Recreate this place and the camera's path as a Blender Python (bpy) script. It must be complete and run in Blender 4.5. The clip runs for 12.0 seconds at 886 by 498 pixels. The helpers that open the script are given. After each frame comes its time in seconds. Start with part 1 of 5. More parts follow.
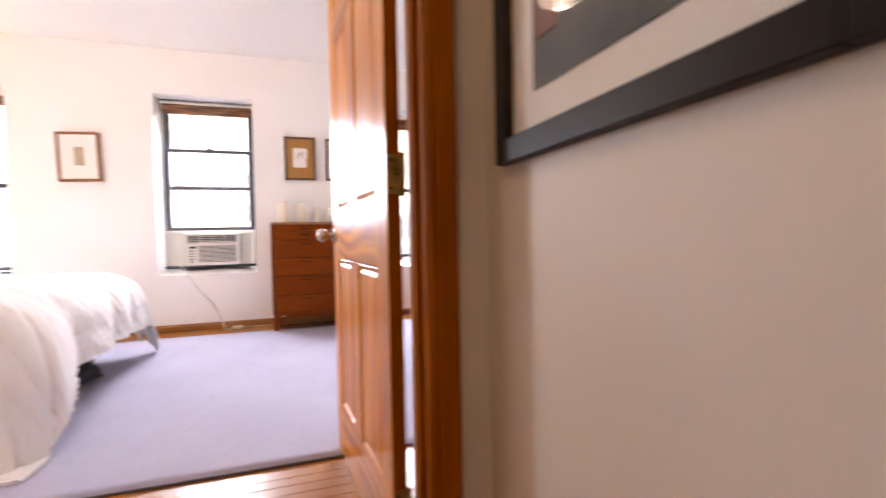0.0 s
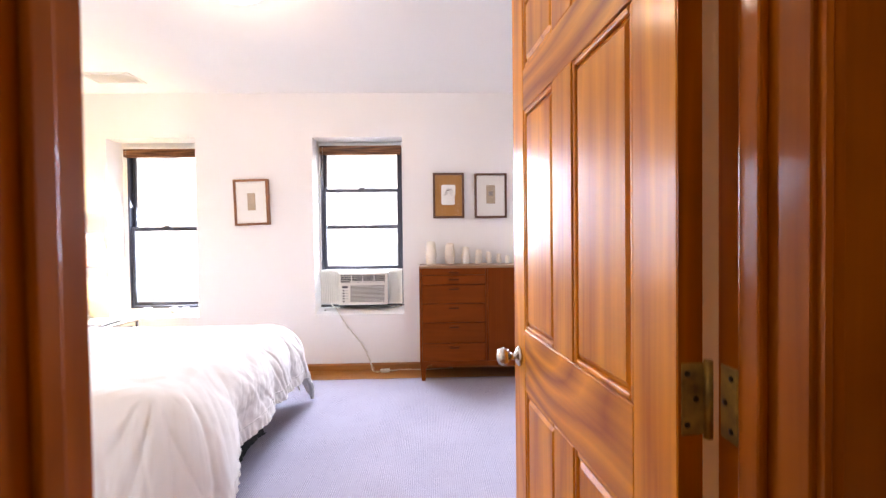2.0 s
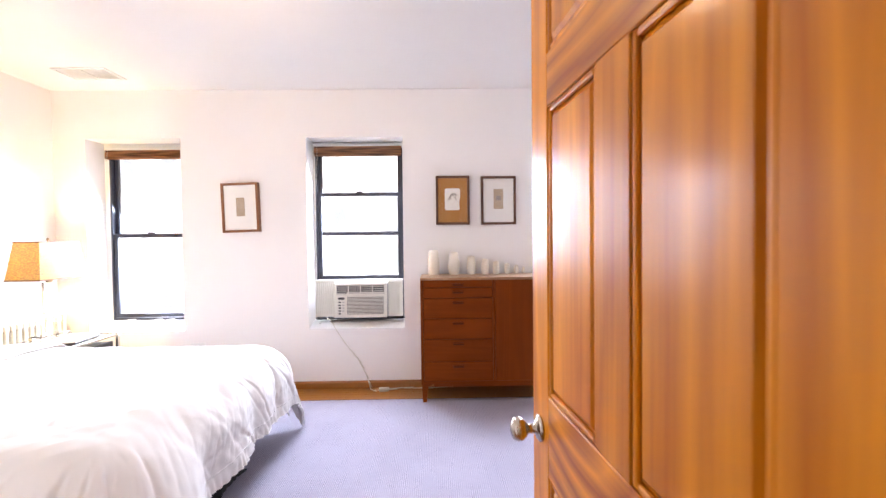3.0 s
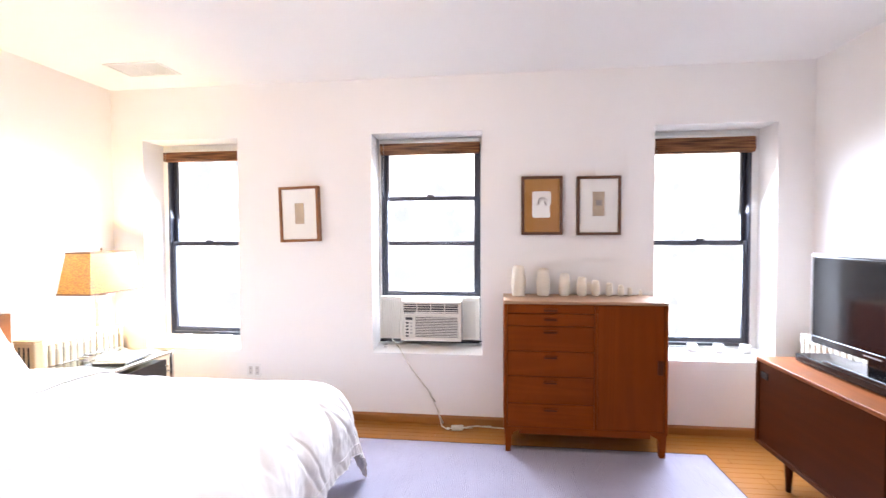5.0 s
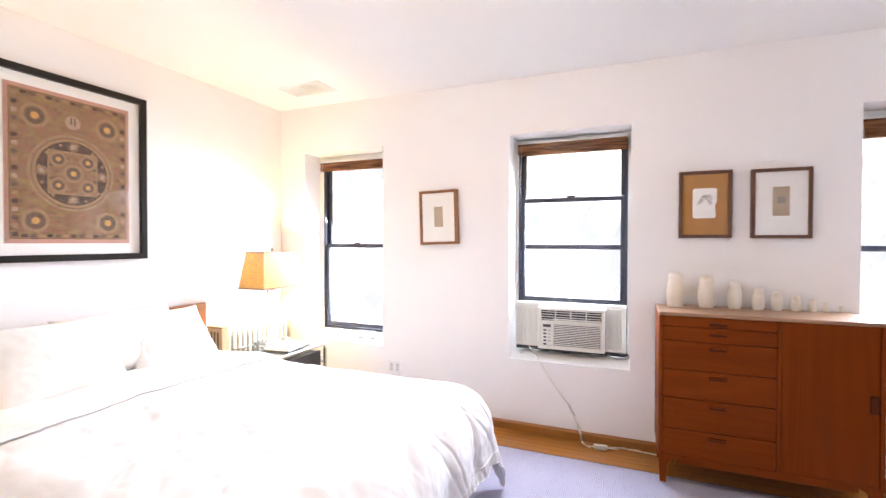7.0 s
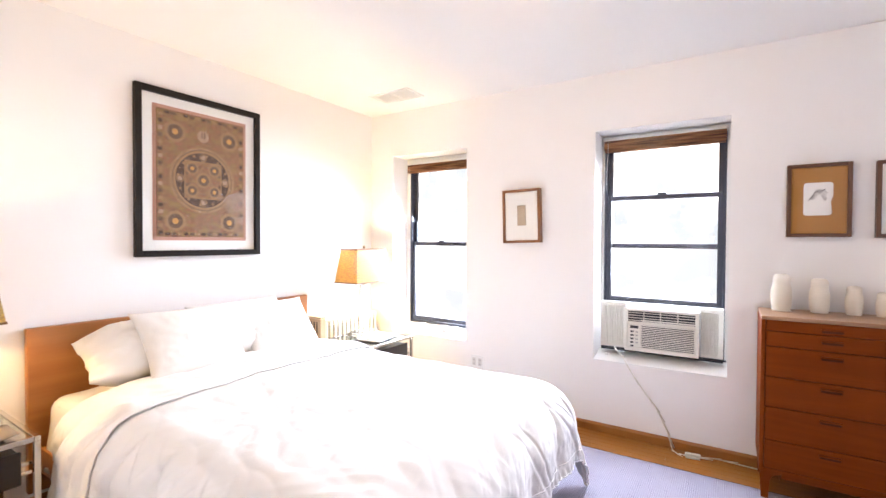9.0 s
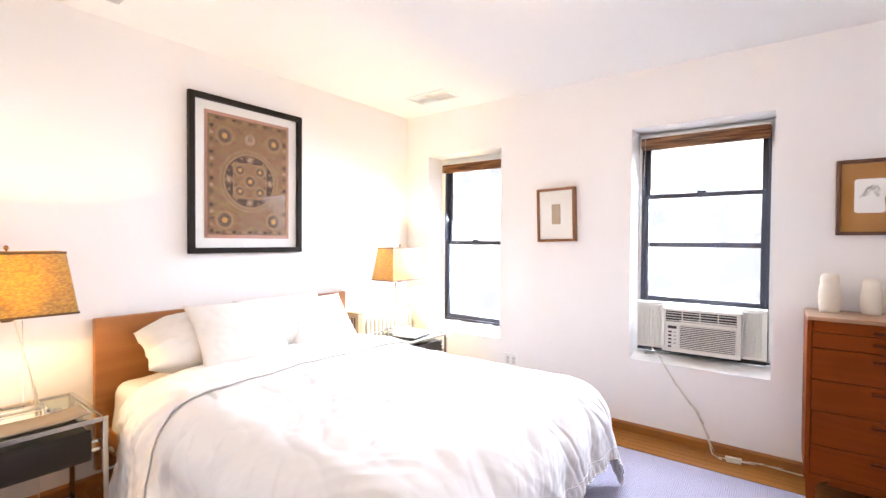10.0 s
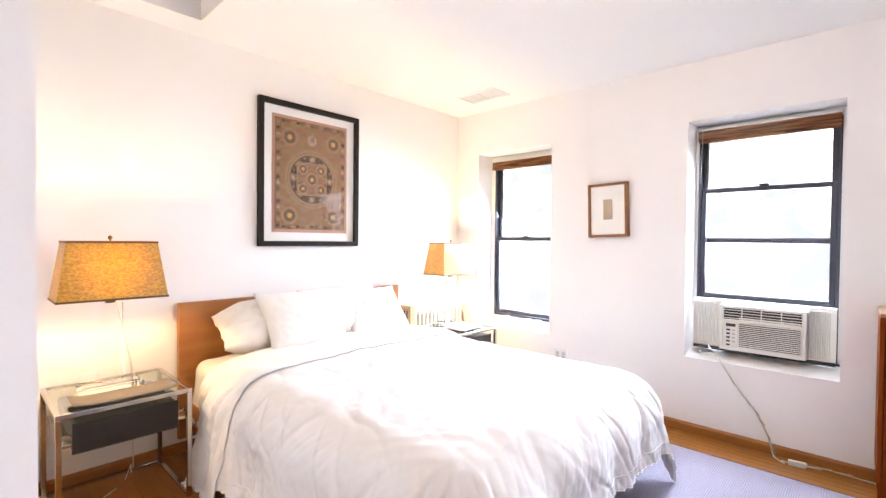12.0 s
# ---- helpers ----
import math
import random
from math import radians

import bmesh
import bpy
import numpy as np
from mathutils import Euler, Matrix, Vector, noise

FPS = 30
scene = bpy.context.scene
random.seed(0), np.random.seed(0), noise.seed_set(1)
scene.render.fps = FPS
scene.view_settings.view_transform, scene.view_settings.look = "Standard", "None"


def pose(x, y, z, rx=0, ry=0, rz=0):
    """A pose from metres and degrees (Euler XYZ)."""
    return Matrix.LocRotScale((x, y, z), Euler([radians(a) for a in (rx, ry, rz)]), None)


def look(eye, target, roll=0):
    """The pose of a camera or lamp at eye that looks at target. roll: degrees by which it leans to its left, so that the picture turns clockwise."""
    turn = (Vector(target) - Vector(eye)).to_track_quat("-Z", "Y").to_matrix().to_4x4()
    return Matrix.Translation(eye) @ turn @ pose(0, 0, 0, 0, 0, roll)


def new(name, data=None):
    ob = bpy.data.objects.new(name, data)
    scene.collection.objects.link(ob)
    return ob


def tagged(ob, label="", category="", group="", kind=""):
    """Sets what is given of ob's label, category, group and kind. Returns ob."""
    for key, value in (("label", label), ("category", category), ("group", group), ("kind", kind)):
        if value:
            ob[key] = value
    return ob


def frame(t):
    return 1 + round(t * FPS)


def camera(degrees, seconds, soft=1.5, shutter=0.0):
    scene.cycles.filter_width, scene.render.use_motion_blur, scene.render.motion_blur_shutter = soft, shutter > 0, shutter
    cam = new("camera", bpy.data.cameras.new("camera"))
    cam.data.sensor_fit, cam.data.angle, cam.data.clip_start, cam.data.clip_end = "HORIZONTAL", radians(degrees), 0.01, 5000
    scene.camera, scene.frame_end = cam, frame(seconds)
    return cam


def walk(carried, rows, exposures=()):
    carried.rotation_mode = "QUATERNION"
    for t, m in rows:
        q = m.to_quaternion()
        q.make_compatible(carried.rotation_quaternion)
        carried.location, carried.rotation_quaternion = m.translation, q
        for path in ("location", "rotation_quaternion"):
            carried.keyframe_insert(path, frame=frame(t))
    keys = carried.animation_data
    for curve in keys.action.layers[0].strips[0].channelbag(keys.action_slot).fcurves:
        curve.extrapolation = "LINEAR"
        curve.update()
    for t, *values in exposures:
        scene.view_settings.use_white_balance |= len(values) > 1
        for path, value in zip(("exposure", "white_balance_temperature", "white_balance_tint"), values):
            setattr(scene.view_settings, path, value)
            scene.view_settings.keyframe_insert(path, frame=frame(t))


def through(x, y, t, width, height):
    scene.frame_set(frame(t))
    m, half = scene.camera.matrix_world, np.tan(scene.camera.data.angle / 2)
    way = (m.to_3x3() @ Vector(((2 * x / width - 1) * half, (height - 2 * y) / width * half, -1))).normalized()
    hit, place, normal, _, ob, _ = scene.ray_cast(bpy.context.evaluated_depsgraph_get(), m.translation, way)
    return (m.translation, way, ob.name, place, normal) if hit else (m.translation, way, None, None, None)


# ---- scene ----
cam = camera(89.0, 12.0, soft=1.4, shutter=0.5)
PATH = [
    (0, (0.124, 0.211, 0.868), (0.746, 2.111, 0.802), -1.1),
    (0.5, (0.016, 0.386, 0.921), (0.301, 2.365, 0.867), -1.0),
    (1, (-0.046, 0.505, 1.016), (0.12, 2.497, 0.968), -1.0),
    (1.5, (-0.049, 0.579, 1.124), (0.028, 2.577, 1.083), -0.9),
    (2, (0.006, 0.688, 1.228), (0.067, 2.687, 1.189), -0.7),
    (2.5, (0.038, 0.829, 1.28), (0.096, 2.828, 1.237), -0.7),
    (4.5, (-0.066, 1.532, 1.413), (-0.211, 3.526, 1.358), -0.2),
    (5, (-0.141, 1.613, 1.43), (-0.372, 3.599, 1.373), -0.2),
    (5.5, (-0.182, 1.666, 1.421), (-0.542, 3.633, 1.374), -0.1),
    (6, (-0.24, 1.67, 1.411), (-0.736, 3.607, 1.374), -0.1),
    (6.5, (-0.24, 1.679, 1.402), (-0.883, 3.573, 1.373), 0.0),
    (7, (-0.247, 1.67, 1.407), (-1.012, 3.518, 1.377), 0.1),
    (9, (-0.231, 1.575, 1.404), (-1.307, 3.26, 1.367), 0.3),
    (9.5, (-0.213, 1.544, 1.395), (-1.352, 3.188, 1.36), 0.3),
    (10, (-0.205, 1.522, 1.389), (-1.403, 3.123, 1.353), 0.4),
    (10.5, (-0.19, 1.502, 1.378), (-1.446, 3.058, 1.342), 0.5),
    (11, (-0.174, 1.476, 1.367), (-1.479, 2.992, 1.332), 0.5),
    (11.5, (-0.171, 1.452, 1.352), (-1.506, 2.941, 1.318), 0.6),
    (12, (-0.155, 1.438, 1.347), (-1.518, 2.901, 1.31), 0.6),
]
walk(cam, [(t, look(eye, target, roll)) for t, eye, target, roll in PATH], [(0.0, 0.38, 8300, 27), (0.6, 0.36, 8300, 26), (1.2, 0.32, 8000, 24), (2.0, 0.29, 7700, 23), (4.5, 0.26, 7400, 21), (7.0, 0.24, 7500, 20), (12.0, 0.23, 7400, 19)])

# ---- light ----
world = bpy.data.worlds.new("sky")
scene.world = world
world.use_nodes = True
_n = world.node_tree.nodes
_sky = _n.new("ShaderNodeTexSky")
_sky.sky_type, _sky.sun_disc = "NISHITA", False
_sky.sun_elevation, _sky.sun_rotation = radians(48), radians(150)
_n["Background"].inputs["Strength"].default_value = 0.12
world.node_tree.links.new(_sky.outputs[0], _n["Background"].inputs["Color"])

sun = new("sun", bpy.data.lights.new("sun", "SUN"))
sun.data.energy, sun.data.angle, sun.data.color = 1.0, radians(12), (1, 0.95, 0.88)
sun.matrix_world = look((2, -6, 12), (0, 4, 0))


def area(name, m, sx, sy, watts, color, spread=180):
    ob = new(name, bpy.data.lights.new(name, "AREA"))
    ob.data.shape, ob.data.size, ob.data.size_y = "RECTANGLE", sx, sy
    ob.data.energy, ob.data.color, ob.data.spread = watts, color, radians(spread)
    ob.matrix_world = m
    return ob


def bulb(name, x, y, z, watts, color, radius=0.03):
    ob = new(name, bpy.data.lights.new(name, "POINT"))
    ob.data.energy, ob.data.color, ob.data.shadow_soft_size = watts, color, radius
    ob.location = (x, y, z)
    return ob


DAY, WARM = (0.56, 0.74, 1.0), (1.0, 0.74, 0.31)
for cx, wz0, wz1 in ((-2.58, 0.6, 2.1), (-0.664, 1.0, 2.1), (1.40, 0.6, 2.1)):
    area("window_daylight", look((cx, 5.44, (wz0 + wz1) / 2), (cx, 4.0, (wz0 + wz1) / 2 - 1.0)), 0.74, wz1 - wz0, 68 * (wz1 - wz0), DAY, 126)
bulb("bedside_bulb", -2.975, 1.965, 1.19, 17, WARM, 0.02)
bulb("bedside_bulb", -2.975, 4.57, 1.18, 32, (1.0, 0.78, 0.32))
bulb("ceiling_bulb", -1.03, 3.17, 2.572, 19, (1.0, 0.82, 0.62), 0.05)
# Fill lamp added for the hall; no fixture is known there.
bulb("hall_fill", -0.5, 0.10, 2.3, 2.6, (1.0, 0.72, 0.43), 0.08)


# ---- materials ----
def mat(name, base, rough=0.5, metal=0.0, var=0.06, scale=6.0, bump=0.0, bscale=80.0, coat=0.0, coat_rough=0.13, grain=None, tint=None, spec=0.5, depth=0.6, spread=0.08, bands=9.0):
    """A surface with two scales of variation; grain: (axis, stretch, ring scale, darker colour) for timber."""
    m = bpy.data.materials.new(name)
    m.use_nodes = True
    nt = m.node_tree
    b = nt.nodes["Principled BSDF"]
    b.inputs["Roughness"].default_value, b.inputs["Metallic"].default_value = rough, metal
    b.inputs["Specular IOR Level"].default_value = spec
    if coat:
        b.inputs["Coat Weight"].default_value, b.inputs["Coat Roughness"].default_value = coat, coat_rough
    co = nt.nodes.new("ShaderNodeTexCoord")

    def node(kind, **values):
        n = nt.nodes.new(kind)
        for k, v in values.items():
            n.inputs[k].default_value = v
        return n

    def link(a, i, c, j):
        nt.links.new(a.outputs[i], c.inputs[j])

    big = node("ShaderNodeTexNoise", Scale=scale, Detail=5.0, Roughness=0.6)
    link(co, "Object", big, "Vector")
    ramp = nt.nodes.new("ShaderNodeMix")
    ramp.data_type = "RGBA"
    dark = tint or tuple(c * (1 - 2.2 * var) for c in base)
    ramp.inputs[6].default_value, ramp.inputs[7].default_value = (*dark, 1), (*base, 1)
    fac = node("ShaderNodeMapRange")
    fac.inputs[1].default_value, fac.inputs[2].default_value = 0.3, 0.7
    link(big, "Fac", fac, 0)
    link(fac, 0, ramp, 0)
    out = ramp
    height = None
    if grain:
        axis, stretch, rings, deep = grain
        mp = nt.nodes.new("ShaderNodeMapping")
        sc = [1.0, 1.0, 1.0]
        sc["xyz".index(axis)] = 1.0 / stretch
        mp.inputs["Scale"].default_value = sc
        info = nt.nodes.new("ShaderNodeObjectInfo")
        off = node("ShaderNodeMath", **{})
        off.operation = "MULTIPLY"
        off.inputs[1].default_value = 37.0
        link(info, "Random", off, 0)
        add = nt.nodes.new("ShaderNodeVectorMath")
        add.operation = "ADD"
        link(co, "Object", add, 0)
        link(off, 0, add, 1)
        link(add, 0, mp, "Vector")
        warp = node("ShaderNodeTexNoise", Scale=rings * 0.35, Detail=2.0, Distortion=0.4)
        link(mp, 0, warp, "Vector")
        ring = node("ShaderNodeMath")
        ring.operation = "MULTIPLY"
        ring.inputs[1].default_value = bands
        link(warp, "Fac", ring, 0)
        wave = node("ShaderNodeMath")
        wave.operation = "PINGPONG"
        wave.inputs[1].default_value = 0.5
        link(ring, 0, wave, 0)
        fine = node("ShaderNodeTexNoise", Scale=rings * 9, Detail=4.0)
        mp2 = nt.nodes.new("ShaderNodeMapping")
        sc2 = [1.0, 1.0, 1.0]
        sc2["xyz".index(axis)] = 0.03
        mp2.inputs["Scale"].default_value = sc2
        link(add, 0, mp2, "Vector")
        link(mp2, 0, fine, "Vector")
        tot = node("ShaderNodeMath")
        tot.operation = "MULTIPLY_ADD"
        tot.inputs[1].default_value = 0.55
        link(fine, "Fac", tot, 0)
        link(wave, 0, tot, 2)
        r2 = node("ShaderNodeMapRange")
        r2.inputs[1].default_value, r2.inputs[2].default_value, r2.inputs[4].default_value = 0.25, 0.85, depth
        link(tot, 0, r2, 0)
        mx = nt.nodes.new("ShaderNodeMix")
        mx.data_type = "RGBA"
        mx.inputs[7].default_value = (*deep, 1)
        link(out, 2, mx, 6)
        link(r2, 0, mx, 0)
        out = mx
        height = tot
        vary = node("ShaderNodeHueSaturation")
        vr = node("ShaderNodeMapRange")
        vr.inputs[3].default_value, vr.inputs[4].default_value = 1 - spread, 1 + spread
        link(info, "Random", vr, 0)
        link(vr, 0, vary, "Value")
        link(out, 2, vary, "Color")
        nt.links.new(vary.outputs[0], b.inputs["Base Color"])
    else:
        nt.links.new(out.outputs[2], b.inputs["Base Color"])
    rv = node("ShaderNodeMapRange")
    rv.inputs[3].default_value, rv.inputs[4].default_value = max(0.02, rough - 0.06), min(1, rough + 0.06)
    link(big, "Fac", rv, 0)
    nt.links.new(rv.outputs[0], b.inputs["Roughness"])
    if bump:
        fine2 = node("ShaderNodeTexNoise", Scale=bscale, Detail=4.0)
        link(co, "Object", fine2, "Vector")
        bp = node("ShaderNodeBump", Strength=bump, Distance=0.004)
        link(fine2, "Fac", bp, "Height")
        nt.links.new(bp.outputs[0], b.inputs["Normal"])
    return m


def gloss_amount(nt, most, least=0.04):
    """How much a smooth surface mirrors: little face on, more at a glance."""
    lw, pw, ma = nt.nodes.new("ShaderNodeLayerWeight"), nt.nodes.new("ShaderNodeMath"), nt.nodes.new("ShaderNodeMath")
    lw.inputs["Blend"].default_value = 0.5
    pw.operation, ma.operation = "POWER", "MULTIPLY_ADD"
    pw.inputs[1].default_value, ma.inputs[1].default_value, ma.inputs[2].default_value = 4.0, most, least
    nt.links.new(lw.outputs["Facing"], pw.inputs[0])
    nt.links.new(pw.outputs[0], ma.inputs[0])
    return ma.outputs[0]


def shade_mat(name="bark_paper", lo=(0.32, 0.185, 0.014), hi=(0.58, 0.40, 0.04), scale=70.0, stretch=(1, 1, 1.8), through=0.5, gloss=0.4, sheen=0.04):
    """Mottled fibre sheet that lets light glow through."""
    m = bpy.data.materials.new(name)
    m.use_nodes = True
    nt = m.node_tree
    nt.nodes.remove(nt.nodes["Principled BSDF"])
    out = nt.nodes["Material Output"]
    co = nt.nodes.new("ShaderNodeTexCoord")
    n = nt.nodes.new("ShaderNodeTexNoise")
    mp = nt.nodes.new("ShaderNodeMapping")
    mp.inputs["Scale"].default_value = stretch
    n.inputs["Scale"].default_value, n.inputs["Detail"].default_value = scale, 6.0
    nt.links.new(co.outputs["Object"], mp.inputs[0])
    nt.links.new(mp.outputs[0], n.inputs["Vector"])
    rp = nt.nodes.new("ShaderNodeValToRGB")
    rp.color_ramp.elements[0].position, rp.color_ramp.elements[1].position = 0.36, 0.64
    rp.color_ramp.elements[0].color, rp.color_ramp.elements[1].color = (*lo, 1), (*hi, 1)
    nt.links.new(n.outputs["Fac"], rp.inputs[0])
    d, t, mx = nt.nodes.new("ShaderNodeBsdfDiffuse"), nt.nodes.new("ShaderNodeBsdfTranslucent"), nt.nodes.new("ShaderNodeMixShader")
    mx.inputs[0].default_value = through
    for k in (d, t):
        nt.links.new(rp.outputs[0], k.inputs["Color"])
    nt.links.new(d.outputs[0], mx.inputs[1])
    nt.links.new(t.outputs[0], mx.inputs[2])
    gl, top = (nt.nodes.new("ShaderNode" + k) for k in ("BsdfGlossy", "MixShader"))
    gl.inputs["Roughness"].default_value = 0.28
    nt.links.new(gloss_amount(nt, gloss, sheen), top.inputs[0])
    nt.links.new(mx.outputs[0], top.inputs[1])
    nt.links.new(gl.outputs[0], top.inputs[2])
    nt.links.new(top.outputs[0], out.inputs[0])
    return m


def glass_mat(name, color=(1, 1, 1), rough=0.0, ior=1.45):
    m = bpy.data.materials.new(name)
    m.use_nodes = True
    b = m.node_tree.nodes["Principled BSDF"]
    b.inputs["Base Color"].default_value = (*color, 1)
    b.inputs["Roughness"].default_value, b.inputs["IOR"].default_value = rough, ior
    b.inputs["Transmission Weight"].default_value = 1.0
    return m


def pane_mat(name, tint=(1, 1, 1), least=0.045):
    """Thin flat glass: clear, with a mirror gloss by Fresnel."""
    m = bpy.data.materials.new(name)
    m.use_nodes = True
    nt = m.node_tree
    nt.nodes.remove(nt.nodes["Principled BSDF"])
    tr, gl, mx = (nt.nodes.new("ShaderNode" + k) for k in ("BsdfTransparent", "BsdfGlossy", "MixShader"))
    tr.inputs["Color"].default_value = (*tint, 1)
    gl.inputs["Roughness"].default_value = 0.02
    nt.links.new(gloss_amount(nt, 0.7, least), mx.inputs[0])
    nt.links.new(tr.outputs[0], mx.inputs[1])
    nt.links.new(gl.outputs[0], mx.inputs[2])
    nt.links.new(mx.outputs[0], nt.nodes["Material Output"].inputs[0])
    return m


def glow_mat(name, color, strength):
    m = bpy.data.materials.new(name)
    m.use_nodes = True
    b = m.node_tree.nodes["Principled BSDF"]
    b.inputs["Base Color"].default_value = (*color, 1)
    b.inputs["Emission Color"].default_value = (*color, 1)
    b.inputs["Emission Strength"].default_value = strength
    return m


def rug_mat():
    """Ribbed woollen rug: fine cords, patchy pile."""
    m = mat("rug_wool", (0.40, 0.372, 0.45), 0.95, var=0.05, scale=2.2, spec=0.1)
    nt = m.node_tree
    b = nt.nodes["Principled BSDF"]
    co = nt.nodes.new("ShaderNodeTexCoord")
    wv = nt.nodes.new("ShaderNodeTexWave")
    wv.bands_direction = "X"
    wv.inputs["Scale"].default_value, wv.inputs["Distortion"].default_value = 30.0, 3.0
    wv.inputs["Detail"].default_value, wv.inputs["Detail Scale"].default_value = 2.0, 6.0
    nt.links.new(co.outputs["Object"], wv.inputs["Vector"])
    ns = nt.nodes.new("ShaderNodeTexNoise")
    ns.inputs["Scale"].default_value, ns.inputs["Detail"].default_value = 160.0, 3.0
    nt.links.new(co.outputs["Object"], ns.inputs["Vector"])
    ad = nt.nodes.new("ShaderNodeMath")
    ad.operation = "ADD"
    nt.links.new(wv.outputs["Fac"], ad.inputs[0])
    nt.links.new(ns.outputs["Fac"], ad.inputs[1])
    bp = nt.nodes.new("ShaderNodeBump")
    bp.inputs["Strength"].default_value, bp.inputs["Distance"].default_value = 0.45, 0.005
    nt.links.new(ad.outputs[0], bp.inputs["Height"])
    nt.links.new(bp.outputs[0], b.inputs["Normal"])
    src = b.inputs["Base Color"].links[0].from_socket
    mx = nt.nodes.new("ShaderNodeMix")
    mx.data_type, mx.blend_type = "RGBA", "MULTIPLY"
    rp = nt.nodes.new("ShaderNodeValToRGB")
    rp.color_ramp.elements[0].color, rp.color_ramp.elements[1].color = (0.68, 0.68, 0.69, 1), (1.28, 1.28, 1.26, 1)
    nt.links.new(wv.outputs["Fac"], rp.inputs[0])
    patch = nt.nodes.new("ShaderNodeTexNoise")
    patch.inputs["Scale"].default_value, patch.inputs["Detail"].default_value = 26.0, 4.0
    mp = nt.nodes.new("ShaderNodeMapping")
    mp.inputs["Scale"].default_value = (1.0, 0.22, 1.0)
    nt.links.new(co.outputs["Object"], mp.inputs[0])
    nt.links.new(mp.outputs[0], patch.inputs["Vector"])
    worn = nt.nodes.new("ShaderNodeMapRange")
    worn.inputs[1].default_value, worn.inputs[2].default_value = 0.42, 0.68
    worn.inputs[3].default_value, worn.inputs[4].default_value = 0.12, 0.95
    nt.links.new(patch.outputs["Fac"], worn.inputs[0])
    nt.links.new(worn.outputs[0], mx.inputs[0])
    nt.links.new(src, mx.inputs[6])
    nt.links.new(rp.outputs[0], mx.inputs[7])
    nt.links.new(mx.outputs[2], b.inputs["Base Color"])
    return m


def tapestry_mat():
    """Faded ornamental print: rings and lobes in ochre, brown and ink."""
    m = bpy.data.materials.new("ornament_print")
    m.use_nodes = True
    nt = m.node_tree
    b = nt.nodes["Principled BSDF"]
    b.inputs["Roughness"].default_value = 0.8
    co = nt.nodes.new("ShaderNodeTexCoord")
    vo = nt.nodes.new("ShaderNodeTexVoronoi")
    vo.inputs["Scale"].default_value = 34.0
    ns = nt.nodes.new("ShaderNodeTexNoise")
    ns.inputs["Scale"].default_value, ns.inputs["Detail"].default_value = 40.0, 4.0
    ns.inputs["Distortion"].default_value = 1.6
    mp = nt.nodes.new("ShaderNodeMapping")
    mp.inputs["Scale"].default_value = (0.42, 1.0, 1.0)
    nt.links.new(co.outputs["Object"], mp.inputs[0])
    for k in (vo, ns):
        nt.links.new(mp.outputs[0], k.inputs["Vector"])
    mu = nt.nodes.new("ShaderNodeMath")
    mu.operation = "MULTIPLY_ADD"
    mu.inputs[1].default_value = 0.45
    nt.links.new(vo.outputs["Distance"], mu.inputs[0])
    nt.links.new(ns.outputs["Fac"], mu.inputs[2])
    rp = nt.nodes.new("ShaderNodeValToRGB")
    e = rp.color_ramp.elements
    e[0].position, e[0].color = 0.36, (0.035, 0.028, 0.03, 1)
    e[1].position, e[1].color = 0.86, (0.27, 0.165, 0.06, 1)
    for p, c in ((0.46, (0.24, 0.10, 0.045)), (0.50, (0.05, 0.036, 0.034)), (0.54, (0.26, 0.14, 0.065)), (0.60, (0.30, 0.165, 0.075)), (0.64, (0.08, 0.05, 0.036)), (0.68, (0.38, 0.14, 0.07)), (0.74, (0.17, 0.105, 0.055))):
        k = e.new(p)
        k.color = (*c, 1)
    nt.links.new(mu.outputs[0], rp.inputs[0])
    nt.links.new(rp.outputs[0], b.inputs["Base Color"])
    return m


def linen_mat(name, base, crease=0.4):
    """Washed cotton: fine weave and soft creases."""
    m = mat(name, base, 0.9, var=0.012, scale=2.0, spec=0.12)
    nt = m.node_tree
    co = nt.nodes.new("ShaderNodeTexCoord")
    cr = nt.nodes.new("ShaderNodeTexNoise")
    cr.noise_type = "RIDGED_MULTIFRACTAL"
    cr.inputs["Scale"].default_value, cr.inputs["Detail"].default_value, cr.inputs["Distortion"].default_value = 4.5, 3.0, 0.8
    wv = nt.nodes.new("ShaderNodeTexNoise")
    wv.inputs["Scale"].default_value = 420.0
    b1, b2 = nt.nodes.new("ShaderNodeBump"), nt.nodes.new("ShaderNodeBump")
    b1.inputs["Strength"].default_value, b1.inputs["Distance"].default_value = crease, 0.014
    b2.inputs["Strength"].default_value, b2.inputs["Distance"].default_value = 0.15, 0.002
    for k in (cr, wv):
        nt.links.new(co.outputs["Object"], k.inputs["Vector"])
    nt.links.new(cr.outputs["Fac"], b1.inputs["Height"])
    nt.links.new(wv.outputs["Fac"], b2.inputs["Height"])
    nt.links.new(b1.outputs[0], b2.inputs["Normal"])
    nt.links.new(b2.outputs[0], nt.nodes["Principled BSDF"].inputs["Normal"])
    return m


